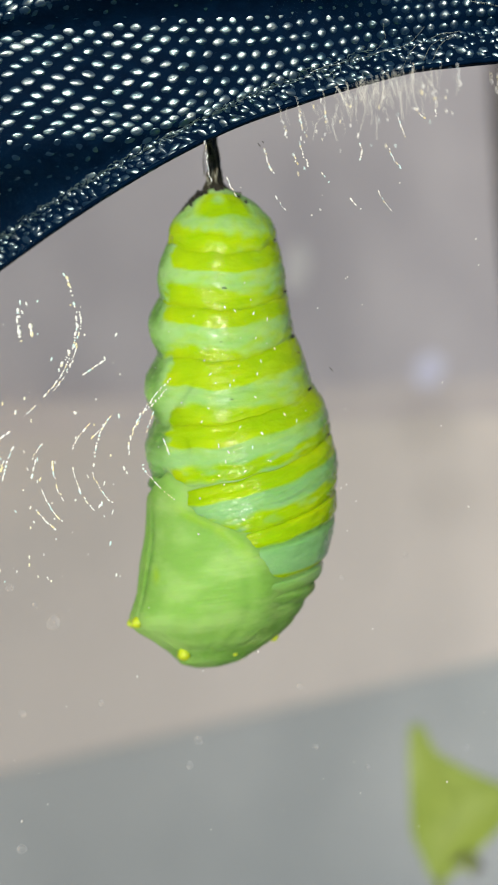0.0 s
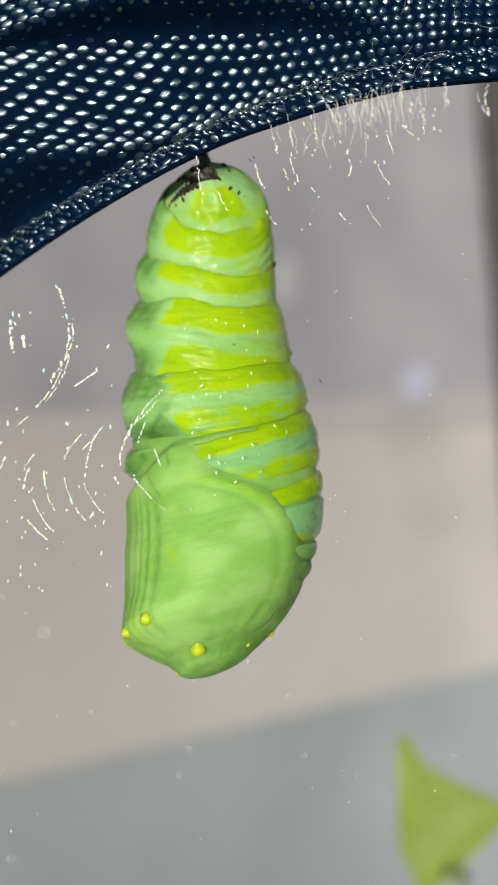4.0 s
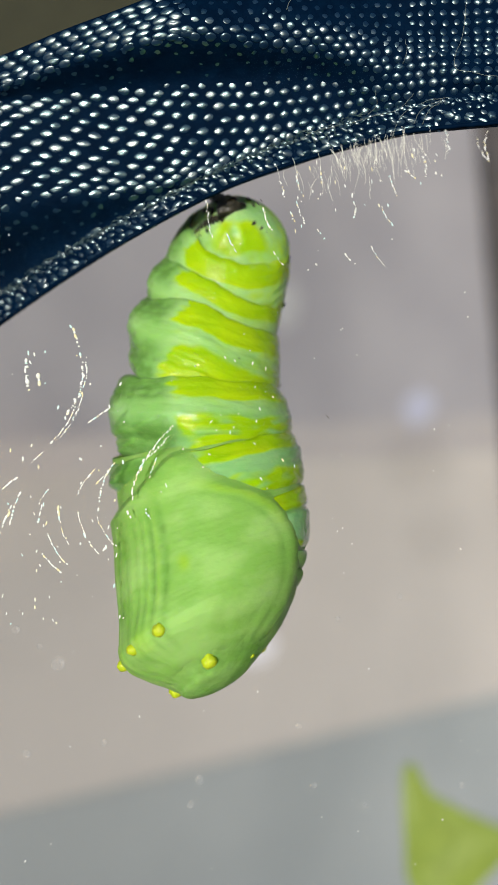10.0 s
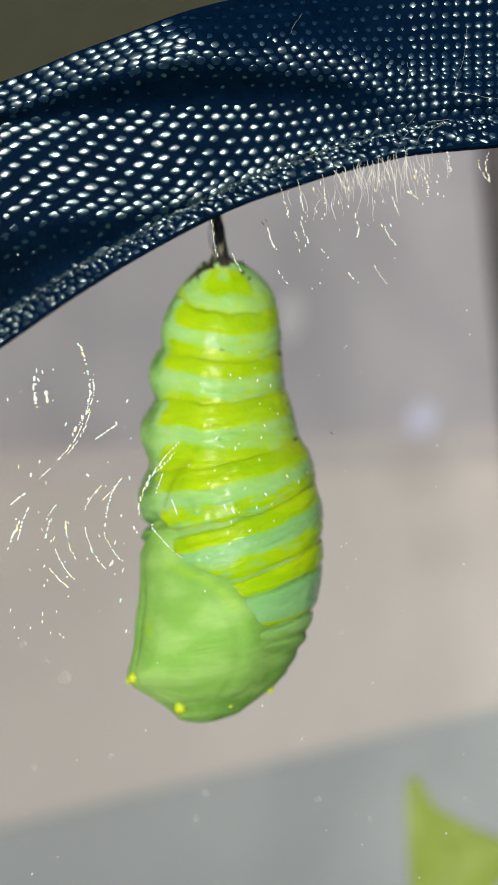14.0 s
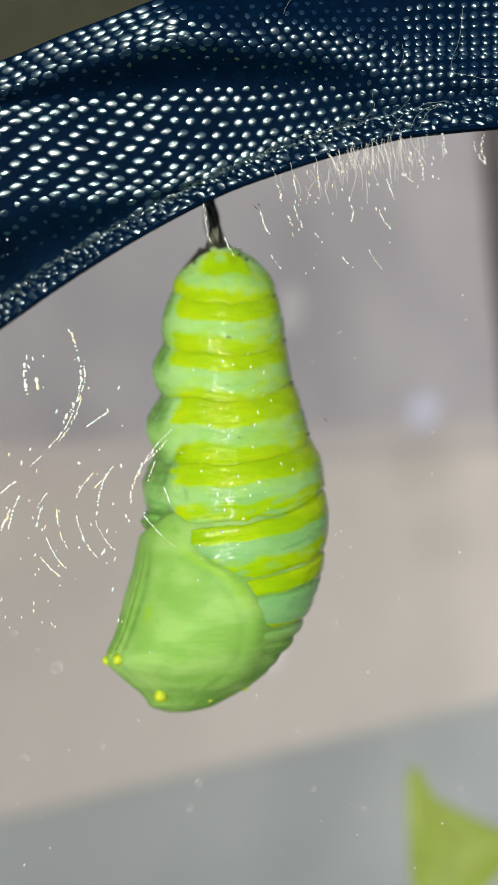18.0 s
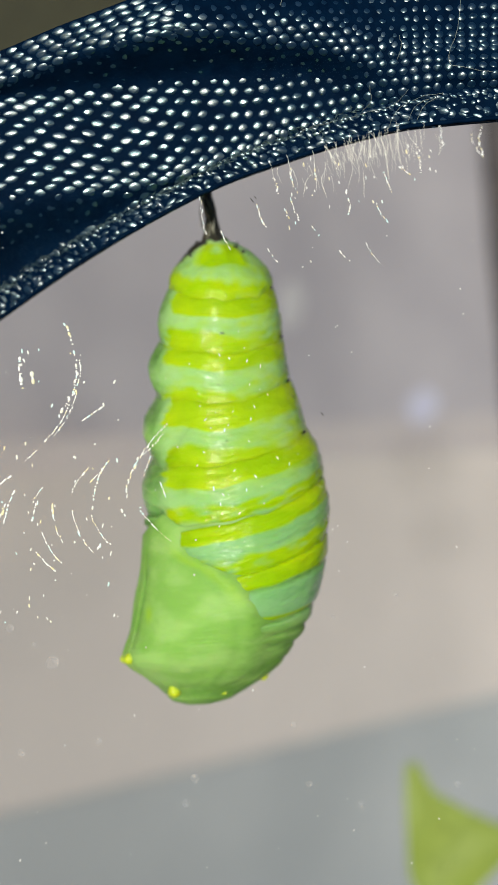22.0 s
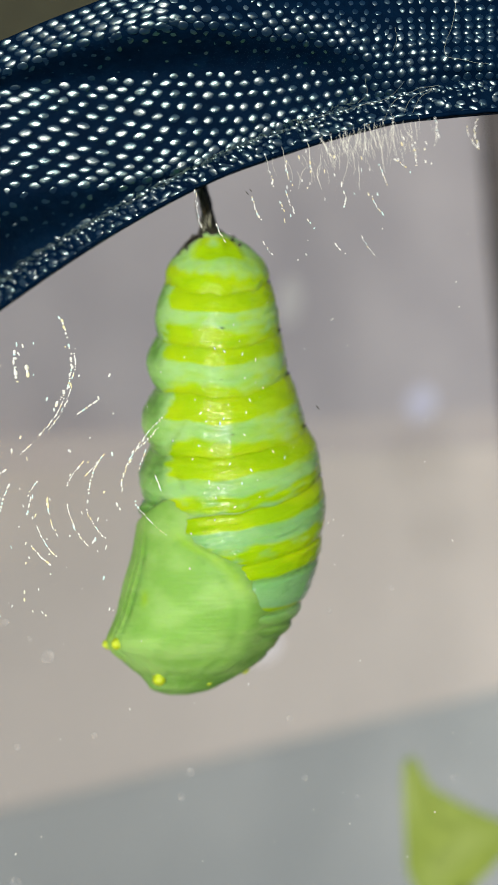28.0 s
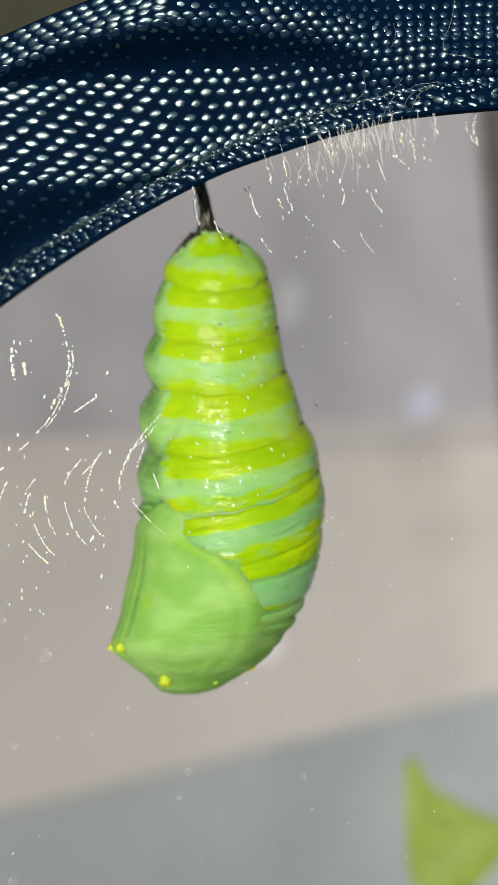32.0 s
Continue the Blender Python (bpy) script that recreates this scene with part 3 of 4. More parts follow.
def thorax_mesh():
    origin, n, rows = JOINTS[7], 150, 100
    verts, cols = [], []
    for r in range(rows):
        v = 978 + (1247 - 978) * (r / (rows - 1)) ** 0.95
        for c in range(n):
            phi = math.tau * c / n
            cp, wob = math.cos(phi), rough_line(phi, v, 3.0)
            y, line = yellow_at(v, phi, -0.2)
            back = soft(0.05, 0.5, cp)
            groove = sum(d * bump_at(v + 4 * wob, g, w) for d, g, w in ((0.030, 1020, 4), (0.040, 1085, 4.5), (0.030, 1118, 5), (0.026, 1146, 5), (0.02, 1172, 5)))
            swell = (0.022 * math.sin(min(max((v - 985) / 98, 0), 1) * math.pi) + 0.014 * bump_at(v, 1102, 10) + 0.012 * bump_at(v, 1132, 9) - groove) * back
            swell -= 0.12 * (1 - soft(976, 986, v)) + 0.05 * under_wing(v, phi) * (1 - soft(1180, 1215, v))
            swell -= 0.014 * line
            swell += 0.010 * noise.noise(Vector((cp * 3, math.sin(phi) * 3, v * 0.05)))
            swell += (0.006 + 0.016 * soft(1130, 1180, v)) * noise.noise(Vector((cp * 7, math.sin(phi) * 7, v * 0.09)))
            verts.append(skin_at(v, phi, 0.0, 1 + swell) - origin)
            y = max(y, 0.85 * bump_at(v + 5 * wob, 1079, 4.5) * soft(0.3, 0.5, cp))
            y = max(y, 0.35 * bump_at(v, 1176, 10) * soft(0.0, 0.4, noise.noise(Vector((phi * 4, v * 0.1, 5)))))
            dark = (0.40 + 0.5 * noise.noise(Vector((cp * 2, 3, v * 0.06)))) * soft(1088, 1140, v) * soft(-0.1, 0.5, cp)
            # the shade in the grooves and under the head is painted in deep green
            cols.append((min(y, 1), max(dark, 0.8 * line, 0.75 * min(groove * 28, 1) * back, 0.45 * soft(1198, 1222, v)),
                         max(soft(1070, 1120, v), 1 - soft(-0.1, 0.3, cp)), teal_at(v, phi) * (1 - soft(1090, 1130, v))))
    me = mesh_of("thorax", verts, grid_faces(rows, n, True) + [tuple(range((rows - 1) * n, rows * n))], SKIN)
    put_pigment_shade(me, cols)
    return me


def wing_mesh():
    """The smooth wing cases that wrap the ventral side, raised at the rim, with the ridges of legs and feelers between them."""
    origin, n, rows = JOINTS[7], 250, 140
    verts, cols = [], []
    for r in range(rows):
        v = 846 + (1240 - 846) * r / (rows - 1)
        for c in range(n):
            phi = radians(30) + radians(300) * c / (n - 1)
            u, vv = plan_of(skin_at(v, phi))
            edge = curve_at(vv, BORDER_V, BORDER_U) + 4 * noise.noise(Vector((vv * 0.02, 1, 0))) - u
            lift = soft(-30, 8, edge) * (8.6 - 2.0 * soft(20, 90, edge)) - 4.4
            lift += 0.9 * bump_at(edge, 14, 8) - 0.6 * bump_at(edge, 32, 6)
            lift -= 18 * (1 - soft(-14, 8, vv - wing_top(u))) + 9 * soft(1200, 1238, v)
            a0 = math.atan2(math.sin(phi - math.pi), math.cos(phi - math.pi))
            a = abs(a0) + 0.05 * noise.noise(Vector((a0, v * 0.008, 2)))
            span = soft(900, 985, v) * (1 - soft(1160, 1205, v)) * (0.65 + 0.6 * noise.noise(Vector((a0 * 3, v * 0.012, 4))))
            drift = 0.10 * (1200 - v) / 250
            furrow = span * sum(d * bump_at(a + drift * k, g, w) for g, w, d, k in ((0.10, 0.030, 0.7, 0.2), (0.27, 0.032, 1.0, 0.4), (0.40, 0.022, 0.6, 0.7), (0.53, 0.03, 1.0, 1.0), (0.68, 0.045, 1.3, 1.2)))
            ridge = span * sum(d * bump_at(a + drift * k, g, w) for g, w, d, k in ((0.19, 0.04, 0.8, 0.3), (0.335, 0.03, 0.7, 0.5), (0.465, 0.03, 0.9, 0.8), (0.60, 0.035, 1.2, 1.1)))
            lift += 1.3 * ridge - 1.5 * furrow
            # the swelling over the eyes
            lift += 5 * math.exp(-((a - 0.30) / 0.24) ** 2 - ((v - 1150) / 26) ** 2)
            lift += 1.0 * noise.noise(Vector((math.cos(phi) * 2.5, math.sin(phi) * 2.5, v * 0.02)))
            lift += 0.7 * noise.noise(Vector((math.cos(phi) * 3, math.sin(phi) * 3, v * 0.17)))
            lift += 3.0 * soft(1150, 1200, v) * noise.noise(Vector((math.cos(phi) * 6, math.sin(phi) * 6, v * 0.05)))
            verts.append(skin_at(v, phi, lift) - origin)
            y = 0.45 * math.exp(-((u - 272) / 9) ** 2 - ((vv - 1082) / 18) ** 2)
            y = max(y, 0.36 * bump_at(edge, 14, 18) * soft(940, 990, vv) * (1 - soft(1030, 1110, vv)), 0.12 * bump_at(edge, 10, 16) * (1 - soft(1120, 1180, vv)))
            y = max(y, 0.28 * math.exp(-((a - 0.35) / 0.3) ** 2 - ((v - 1155) / 30) ** 2), 0.18 * min(ridge, 1))
            # shade of furrows, outer rim and underside, put into the deep green
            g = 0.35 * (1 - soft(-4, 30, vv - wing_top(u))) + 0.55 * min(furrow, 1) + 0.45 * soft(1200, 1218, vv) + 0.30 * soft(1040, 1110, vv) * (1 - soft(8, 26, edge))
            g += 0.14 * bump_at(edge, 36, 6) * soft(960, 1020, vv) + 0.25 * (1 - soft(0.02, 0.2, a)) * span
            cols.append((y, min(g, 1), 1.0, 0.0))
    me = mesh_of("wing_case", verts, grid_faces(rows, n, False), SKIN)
    put_pigment_shade(me, cols)
    return me


def stalk_mesh():
    """The black stalk: ribbed, thin at the cloth, spreading over the first ring."""
    n, rows, verts = 36, 34, []
    a, b = Vector((361, 336)), Vector((378, 446))
    for r in range(rows):
        t = r / (rows - 1)
        c = a.lerp(b, t)
        c.x += 3 * math.sin(t * math.pi)
        rad = 9.0 + 1.0 * t + 4 * soft(0.45, 0.8, t) + 12 * soft(0.72, 1.0, t) ** 1.5
        for k in range(n):
            ph = math.tau * k / n
            rr = rad * (1 + 0.13 * math.sin(ph * 5 + t * 2) + 0.18 * noise.noise(Vector((math.cos(ph) * 2, math.sin(ph) * 2, t * 6))) + 0.07 * noise.noise(Vector((math.cos(ph) * 5, math.sin(ph) * 5, t * 16))))
            drop = 16 * soft(0.8, 1, t) * max(0, noise.noise(Vector((math.cos(ph) * 2.6, math.sin(ph) * 2.6, 8)))) + 5 * soft(0.9, 1, t) - 9 * soft(0.8, 1, t) * math.cos(ph)
            p = spot(c.x + math.cos(ph) * rr, c.y + drop, PUPA_Y)
            p.y = PUPA_Y - math.sin(ph) * rr * PU * 0.9
            verts.append(p - JOINTS[0])
    return mesh_of("stalk", verts, grid_faces(rows, n, True) + [tuple(range(n))[::-1], tuple(range((rows - 1) * n, rows * n))], BLACK)


def chrysalis():
    root = new("chrysalis")
    tagged(root, "glossy green butterfly chrysalis with yellow bands, hanging from a cloth rim", "chrysalis")
    pieces = [part("stalk", stalk_mesh(), root, "black ribbed stalk", JOINTS[0])]
    for i in range(7):
        line = []
        for t in (0, 0.2, 0.4, 0.6, 0.8, 1):
            u = 361 + 16 * t + (i - 4) * (2.0 + 1.6 * t) + 7 * math.sin(i * 2.3 + 4.5 * t) * (1 - t * 0.3)
            p = spot(u, 350 + (70 + 8 * (i * 5 % 4)) * t + 6 * math.sin(i * 1.9), PUPA_Y)
            p.y -= (11.5 + 1.5 * t + 9 * soft(0.6, 1, t) + 1.5 * math.sin(i * 3.1 + 5 * t)) * PU
            line.append(p - JOINTS[0])
        part("silk_strand", mesh_of("silk_strand", *tube(line, (0.55 + 0.2 * (i % 3)) * PU, 5), SILK), pieces[0], "thin pale silk strand")
    rings = ((1, 428, 516, 52, 0.0, -1.2), (2, 516, 609, 52, 0.03, -0.84), (3, 609, 693, 48, 0.13, -0.74),
             (4, 693, 797, 40, 0.14, -0.70), (5, 797, 890, 44, 0.08, -0.64), (6, 890, 985, 44, 0.0, -0.80))
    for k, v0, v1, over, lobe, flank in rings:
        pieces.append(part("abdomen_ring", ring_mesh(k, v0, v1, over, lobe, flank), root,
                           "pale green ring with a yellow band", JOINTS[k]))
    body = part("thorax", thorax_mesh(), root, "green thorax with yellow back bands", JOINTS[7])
    pieces.append(body)
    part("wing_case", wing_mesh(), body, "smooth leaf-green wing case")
    v, f = blob(6, 12)
    rnd = random.Random(11)

    def pebble(name, mat):
        """A small uneven lump."""
        k = rnd.uniform(0, 50)
        return mesh_of(name, [q * (1 + 0.28 * noise.noise(q * 1.6 + Vector((k, 0, 0)))) for q in v], f, mat)

    def stud(name, me, parent, k, vv, phi, size, lift, squash=0.8, label=""):
        p = skin_at(vv, radians(phi), lift)
        nrm = (skin_at(vv, radians(phi), lift + 5) - p).normalized()
        q = Vector((0, 0, 1)).rotation_difference(nrm)
        return part(name, me, parent, label, Matrix.LocRotScale(p - JOINTS[k], q, (size * PU, size * PU, size * PU * squash)))

    for vv, phi, size, lift in ((1158, 172, 9, 5), (1154, 148, 10, 2), (1219, 124, 12, 0), (1156, 208, 10, 5), (1216, 228, 11, 0), (1202, -16, 9, -4), (1226, 45, 5, -5)):
        stud("nub", pebble("nub", GOLD), body, 7, vv, phi, size, lift, 1.0, "raised yellow nub")
    spots = ((442, 140, 11), (445, 152, 12), (449, 160, 12), (454, 165, 12), (459, 169, 11), (465, 172, 10), (471, 174, 10), (477, 176, 9), (483, 175, 9), (489, 171, 8), (490, 179, 6), (460, 156, 7),
             (472, 163, 6), (446, 182, 12), (452, 196, 10), (464, 204, 8), (477, 212, 6), (446, 222, 10), (450, 252, 8), (444, 44, 7), (450, 35, 6), (456, 30, 4), (446, 300, 8), (442, 330, 7))
    for vv, phi, size in spots:
        stud("black_spot", pebble("black_spot", BLACK), pieces[1], 1, vv, phi, size * 0.72, -2.4, 0.42, "shiny black spot")
    for k, vv, phi in ((2, 571, 84), (3, 664, 86), (4, 757, 84), (5, 848, 80), (6, 938, 66)):
        p = stud("pore", pebble("pore", PORE), pieces[k], k, vv, phi, 2.6, 1.2, 0.35)
        p.scale = (p.scale[0] * 2.2, p.scale[1] * 0.75, p.scale[2])
    # near-black slivers stand in for the shade in the back's creases
    for k, vv, phi, size in ((1, 508, 14, 5), (2, 536, 8, 4), (2, 600, 12, 6), (3, 640, 10, 4), (3, 686, 12, 6), (4, 720, 10, 4), (4, 786, 14, 6), (5, 826, 10, 4), (5, 880, 10, 4)):
        p = stud("crease", pebble("crease", CREASE), pieces[k], k, vv, phi, size, 0.2, 0.4, "dark glossy sliver standing in for a shaded crease")
        p.scale = (p.scale[0] * 0.45, p.scale[1] * 2.4, p.scale[2])
    return pieces


PIECES = chrysalis()

# ---- the cloth rim ----
EDGE_U = (-160, 0, 100, 200, 300, 400, 500, 560, 640, 700, 800, 882, 1060)
EDGE_V = (690, 577, 507, 443, 386, 337, 301, 281, 259, 244, 232, 225, 216)
HEM_V = (640, 522, 455, 398, 345, 297, 256, 236, 212, 196, 180, 172, 160)
FOLD_V = (470, 372, 355, 348, 330, 292, 250, 228, 204, 188, 172, 163, 150)
LIT_V = (240, 190, 180, 172, 160, 150, 148, 149, 152, 150, 146, 140, 134)
VALLEY_V = (200, 158, 120, 90, 66, 68, 80, 92, 112, 124, 124, 118, 112)
CREST_V = (165, 132, 92, 56, 30, 32, 42, 54, 76, 92, 100, 96, 92)
TOP_V = (150, 104, 62, 24, -14, -40, -60, -80, -110, -130, -150, -160, -170)
LINES = (EDGE_V, HEM_V, FOLD_V, LIT_V, VALLEY_V, CREST_V, TOP_V)
# how far each line stands out towards the lens, in millimetres, where the cloth puckers and where it lies flat
OUT_FOLD = (0.5, 1.0, 1.5, 2.3, 3.3, 3.3, 2.6)
OUT_FLAT = (0.6, 0.9, 1.2, 1.6, 1.7, 1.8, 2.4)


CLOTH_BACK = 5.0


def cloth_at(u, w):
    """A place on the cloth: u along it, w from 0 at its hem to 6 at its upper rim."""
    vs = [curve_at(u, EDGE_U, l) for l in LINES]
    k = 1 - soft(330, 960, u)
    outs = [a * k + b * (1 - k) for a, b in zip(OUT_FOLD, OUT_FLAT)]
    # slopes kept even, so that no line turns into a step
    outs[1] = outs[2] - (0.006 + 0.019 * (1 - soft(180, 380, u))) * (vs[1] - vs[2])
    outs[0] = outs[1] - 0.15
    outs[4] = outs[3] + (0.004 + 0.023 * (1 - soft(470, 840, u))) * (vs[3] - vs[4])
    outs[5] = outs[4] + 0.0055 * (vs[4] - vs[5])
    outs[6] = outs[5] + (0.005 - 0.022 * soft(210, 330, u) * (1 - soft(560, 760, u))) * (vs[5] - vs[6])
    xs = (0, 1, 2, 3, 4, 5, 6)
    v = plateau(w, xs, vs)
    o = plateau(-v, [-q for q in vs], outs)
    o += 0.9 + 1.7 * soft(470, 840, u)
    o += (0.12 * math.sin(u * 0.013 + w) + 0.08 * math.sin(u * 0.031 + 2 * w)) * (0.35 + 0.65 * soft(120, 320, u))
    o -= 1.4 * soft(600, 800, u) * soft(0, 1, (205 - v) / 240)
    q = max(u, 0)
    o += 0.5 * (5.2e-6 * q * q - 0.00109 * q)
    return spot(u, v, (CLOTH_BACK - o) / 1000)


# the shaded zones, their dimness put into flatter, smaller loops: the valley, the bulge above the crest, the fold over
# the hem
BAND_LOW = (178, 163, 127, 97, 84, 88, 100, 108, 128, 146, 146, 146, 146)
LIT_TOP = (200, 186, 172, 165, 162, 162, 160, 160, 152, 140, 140, 140, 140)
BAND_TOP = (-200, -200, -200, -120, 34, 46, 50, 53, 72, 96, 24, -120, -200)
LIT_LOW = (352, 352, 353, 354, 366, 420, 420, 420, 420, 420, 420, 420, 420)


def shade_at(u, v):
    low, lit = curve_at(u, EDGE_U, BAND_LOW), curve_at(u, EDGE_U, LIT_TOP)
    top, foot = curve_at(u, EDGE_U, BAND_TOP), curve_at(u, EDGE_U, LIT_LOW)
    valley = soft(-7, 7, v - low) * soft(-7, 7, lit - v)
    bulge = soft(-9, 9, top - v) * (1 - 0.5 * soft(690, 790, u))
    fold = soft(-9, 9, v - foot) * soft(0, 14, curve_at(u, EDGE_U, HEM_V) - v)
    return max(valley, bulge, fold)


def w_of(u, v):
    vs = [curve_at(u, EDGE_U, l) for l in LINES]
    return float(np.interp(-v, [-x for x in vs], range(7)))


def cloth_rim():
    root = new("cloth_rim")
    tagged(root, "navy woven nylon rim of the enclosure, puckered and shiny", "fabric rim")
    cols, rows, verts = 150, 70, []
    for r in range(rows):
        for c in range(cols):
            u = -150 + 1200 * c / (cols - 1)
            verts.append(cloth_at(u, 6 * r / (rows - 1) + 0.0))
    n = len(verts)
    verts += [p + Vector((0, 0.0003, 0)) for p in verts]
    f = [tuple(reversed(q)) for q in grid_faces(rows, cols, False)]
    rim = [c for c in range(cols)] + [r * cols + cols - 1 for r in range(1, rows)] + [(rows - 1) * cols + c for c in range(cols - 2, -1, -1)] + [r * cols for r in range(rows - 2, 0, -1)]
    f = f + [tuple(i + n for i in reversed(q)) for q in f] + [(rim[(i + 1) % len(rim)], rim[i], rim[i] + n, rim[(i + 1) % len(rim)] + n) for i in range(len(rim))]
    part("cloth", mesh_of("cloth", verts, f, CLOTH), root, "dark navy ground cloth")
    # the weave: one raised loop where each thread passes over
    bv, bf = blob(5, 12, dome=True)
    kinds = []
    for k in range(7):
        kinds.append([Vector((q.x * (1 - 0.12 * abs(q.y)) + 0.10 * noise.noise(q * 1.7 + Vector((k * 5, 0, 0))),
                              q.y + 0.16 * noise.noise(q * 1.9 + Vector((0, k * 7, 3))),
                              q.z * (1 + 0.20 * noise.noise(Vector((q.x * 1.2, q.y * 3.4, k * 3.0)))))) for q in bv])
    shapes = [mesh_of("thread_loop", k, bf, NYLON) for k in kinds]
    loops = []
    pitch_v = 16.6
    u = -140.0
    marks = []
    while u < 1000:
        marks.append(u)
        u += curve_at(u, (-160, 100, 300, 450, 700, 1060), (36, 34, 30, 25, 20.5, 20))
    for i, u0 in enumerate(marks[:-1]):
        gap = marks[i + 1] - u0
        for j in range(-34, 60):
            uu = u0 + (0.5 * gap if j % 2 else 0.0) * curve_at(u0, (-160, 500, 760, 1060), (1.0, 1.0, 0.35, 0.2))
            vv = -40 + j * pitch_v + curve_at(uu, (-160, 0, 200, 400, 600, 800, 1060), (-6, 18, 44, 50, 26, 4, 0))
            uu += random.uniform(-1.4, 1.4)
            vv += random.uniform(-1.2, 1.2)
            if not curve_at(uu, EDGE_U, TOP_V) + 7 < vv < curve_at(uu, EDGE_U, HEM_V) - 4:
                continue
            above = vv < curve_at(uu, EDGE_U, BAND_LOW) + 4
            if above and uu < 318:
                continue
            loops.append((uu, vv, gap * random.uniform(0.34, 0.42), 7.2 * random.uniform(0.85, 1.1), (2.1 + 0.5 * soft(300, 740, uu)) * (1.12 if above else 1), random.uniform(-6, 10)))
    # closer rows along the upper rim
    for row in range(8):
        u = -140 + 13 * (row % 2)
        while u < 322:
            v = curve_at(u, EDGE_U, TOP_V) + 9 + 13.4 * row + random.uniform(-1.2, 1.2)
            if v < curve_at(u, EDGE_U, BAND_LOW) + 3:
                loops.append((u, v, random.uniform(11.5, 14), random.uniform(6.2, 7.4), random.uniform(2.2, 2.8), random.uniform(-8, 8)))
            u += random.uniform(25, 29)
    woven = list(loops)
    # the hem: a denser, untidy edge
    for row, (s0, n_row) in enumerate(((0.20, 70), (0.40, 58), (0.60, 84), (0.80, 92), (0.98, 104))):
        for i in range(n_row):
            uu = -140 + 1150 * (i + 0.5 * (row % 2) + random.uniform(-0.2, 0.2)) / n_row
            a, b = curve_at(uu, EDGE_U, EDGE_V), curve_at(uu, EDGE_U, HEM_V)
            vv = a + (b - a) * (s0 + random.uniform(-0.08, 0.08))
            big = 1.25 if row < 2 else 0.85
            loops.append((uu, vv, big * random.uniform(6.0, 10.5), big * random.uniform(3.4, 5.4), big * random.uniform(1.7, 2.7), random.gauss(-24, 18)))
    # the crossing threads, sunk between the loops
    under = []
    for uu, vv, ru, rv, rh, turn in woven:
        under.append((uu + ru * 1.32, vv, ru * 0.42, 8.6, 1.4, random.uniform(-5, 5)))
    placed = []
    for uu, vv, ru, rv, rh, turn in loops + under:
        w = w_of(uu, vv)
        p = cloth_at(uu, w)
        du = cloth_at(uu + 4, w) - cloth_at(uu - 4, w)
        dw = cloth_at(uu, min(w + 0.05, 6)) - cloth_at(uu, max(w - 0.05, 0))
        nrm = du.cross(dw).normalized()
        if nrm.y > 0:
            nrm = -nrm
        x = du.normalized()
        x = Matrix.Rotation(radians(turn), 3, nrm) @ x
        y = nrm.cross(x)
        # loops are flattened and shrunk in the shaded zones, so that they lose their gleam
        sunk = rh == 1.4
        shade = 0.0 if sunk or w < 0.95 else shade_at(uu, vv)
        if w < 0.95:
            shade = 0.65 * soft(740, 830, uu)
        rh *= 1 - 0.66 * shade
        ru *= 1 - 0.26 * shade
        rv *= 1 - 0.16 * shade
        s = (FILM_AWAY + 0.0045) / UNIT
        j = 0.055 if w > 1 else 0.24
        nrm = (nrm + x * random.gauss(0, j) + y * random.gauss(0, j)).normalized()
        y = nrm.cross(x).normalized()
        x = y.cross(nrm)
        m = Matrix((x * ru * s, y * rv * s, nrm * rh * s)).transposed().to_4x4()
        m.translation = p - nrm * (0.000066 if sunk else 0.000024)
        placed.append((abs(uu - 360) + abs(vv - 330) + (9000 if sunk else 0), m))
    placed.sort(key=lambda q: q[0])
    for i, (_, m) in enumerate(placed[:300]):
        part("thread_loop", shapes[i * 3 % 7], root, "", m)
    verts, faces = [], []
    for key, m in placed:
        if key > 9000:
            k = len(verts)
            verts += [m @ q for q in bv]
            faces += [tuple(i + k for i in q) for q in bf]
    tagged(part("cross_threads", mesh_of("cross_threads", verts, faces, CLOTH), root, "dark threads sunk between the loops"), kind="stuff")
    verts, faces = [], []
    for i, (key, m) in enumerate(placed[300:]):
        if key > 9000:
            continue
        k = len(verts)
        verts += [m @ q for q in kinds[i * 3 % 7]]
        faces += [tuple(i + k for i in q) for q in bf]
    tagged(part("weave", mesh_of("weave", verts, faces, NYLON), root, "shiny navy woven threads"), kind="stuff")
    # the folded lower edge, a smooth dark roll
    line = [cloth_at(-145 + 1190 * i / 90, 0.07) - Vector((0, 0.00006, 0.00006 * noise.noise(Vector((i * 0.7, 5, 0))))) for i in range(91)]
    v, f = tube(line, [0.00013 * (1 + 0.25 * noise.noise(Vector((i * 0.4, 0, 0)))) for i in range(91)], 8)
    part("rolled_edge", mesh_of("rolled_edge", v, f, CLOTH), root, "smooth dark navy rolled edge")
    # the pale overlock stitching along the top of the hem
    verts, faces = [], []
    for i in range(300):
        uu = -140 + 780 * (i + random.random()) / 300
        vv = curve_at(uu, EDGE_U, HEM_V) + random.gauss(2, 4 + 9 * soft(440, 600, uu))
        a = random.gauss(-0.55, 0.5 + 0.5 * soft(440, 600, uu))
        n = random.uniform(3, 8)
        line = []
        for k in (-1, -0.35, 0.35, 1):
            q, r = uu + k * n * math.cos(a), vv + k * n * math.sin(a) + (1 - k * k) * random.uniform(-2, 2)
            line.append(cloth_at(q, w_of(q, r)) - Vector((0, 0.00011 - 0.00005 * abs(k), 0)))
        v, f = tube(line, [0.000013] * 4, 5)
        k = len(verts)
        verts += v
        faces += [tuple(i + k for i in q) for q in f]
    tagged(part("stitching", mesh_of("stitching", verts, faces, STITCH), root, "pale frayed stitching along the hem"), kind="stuff")
    return root


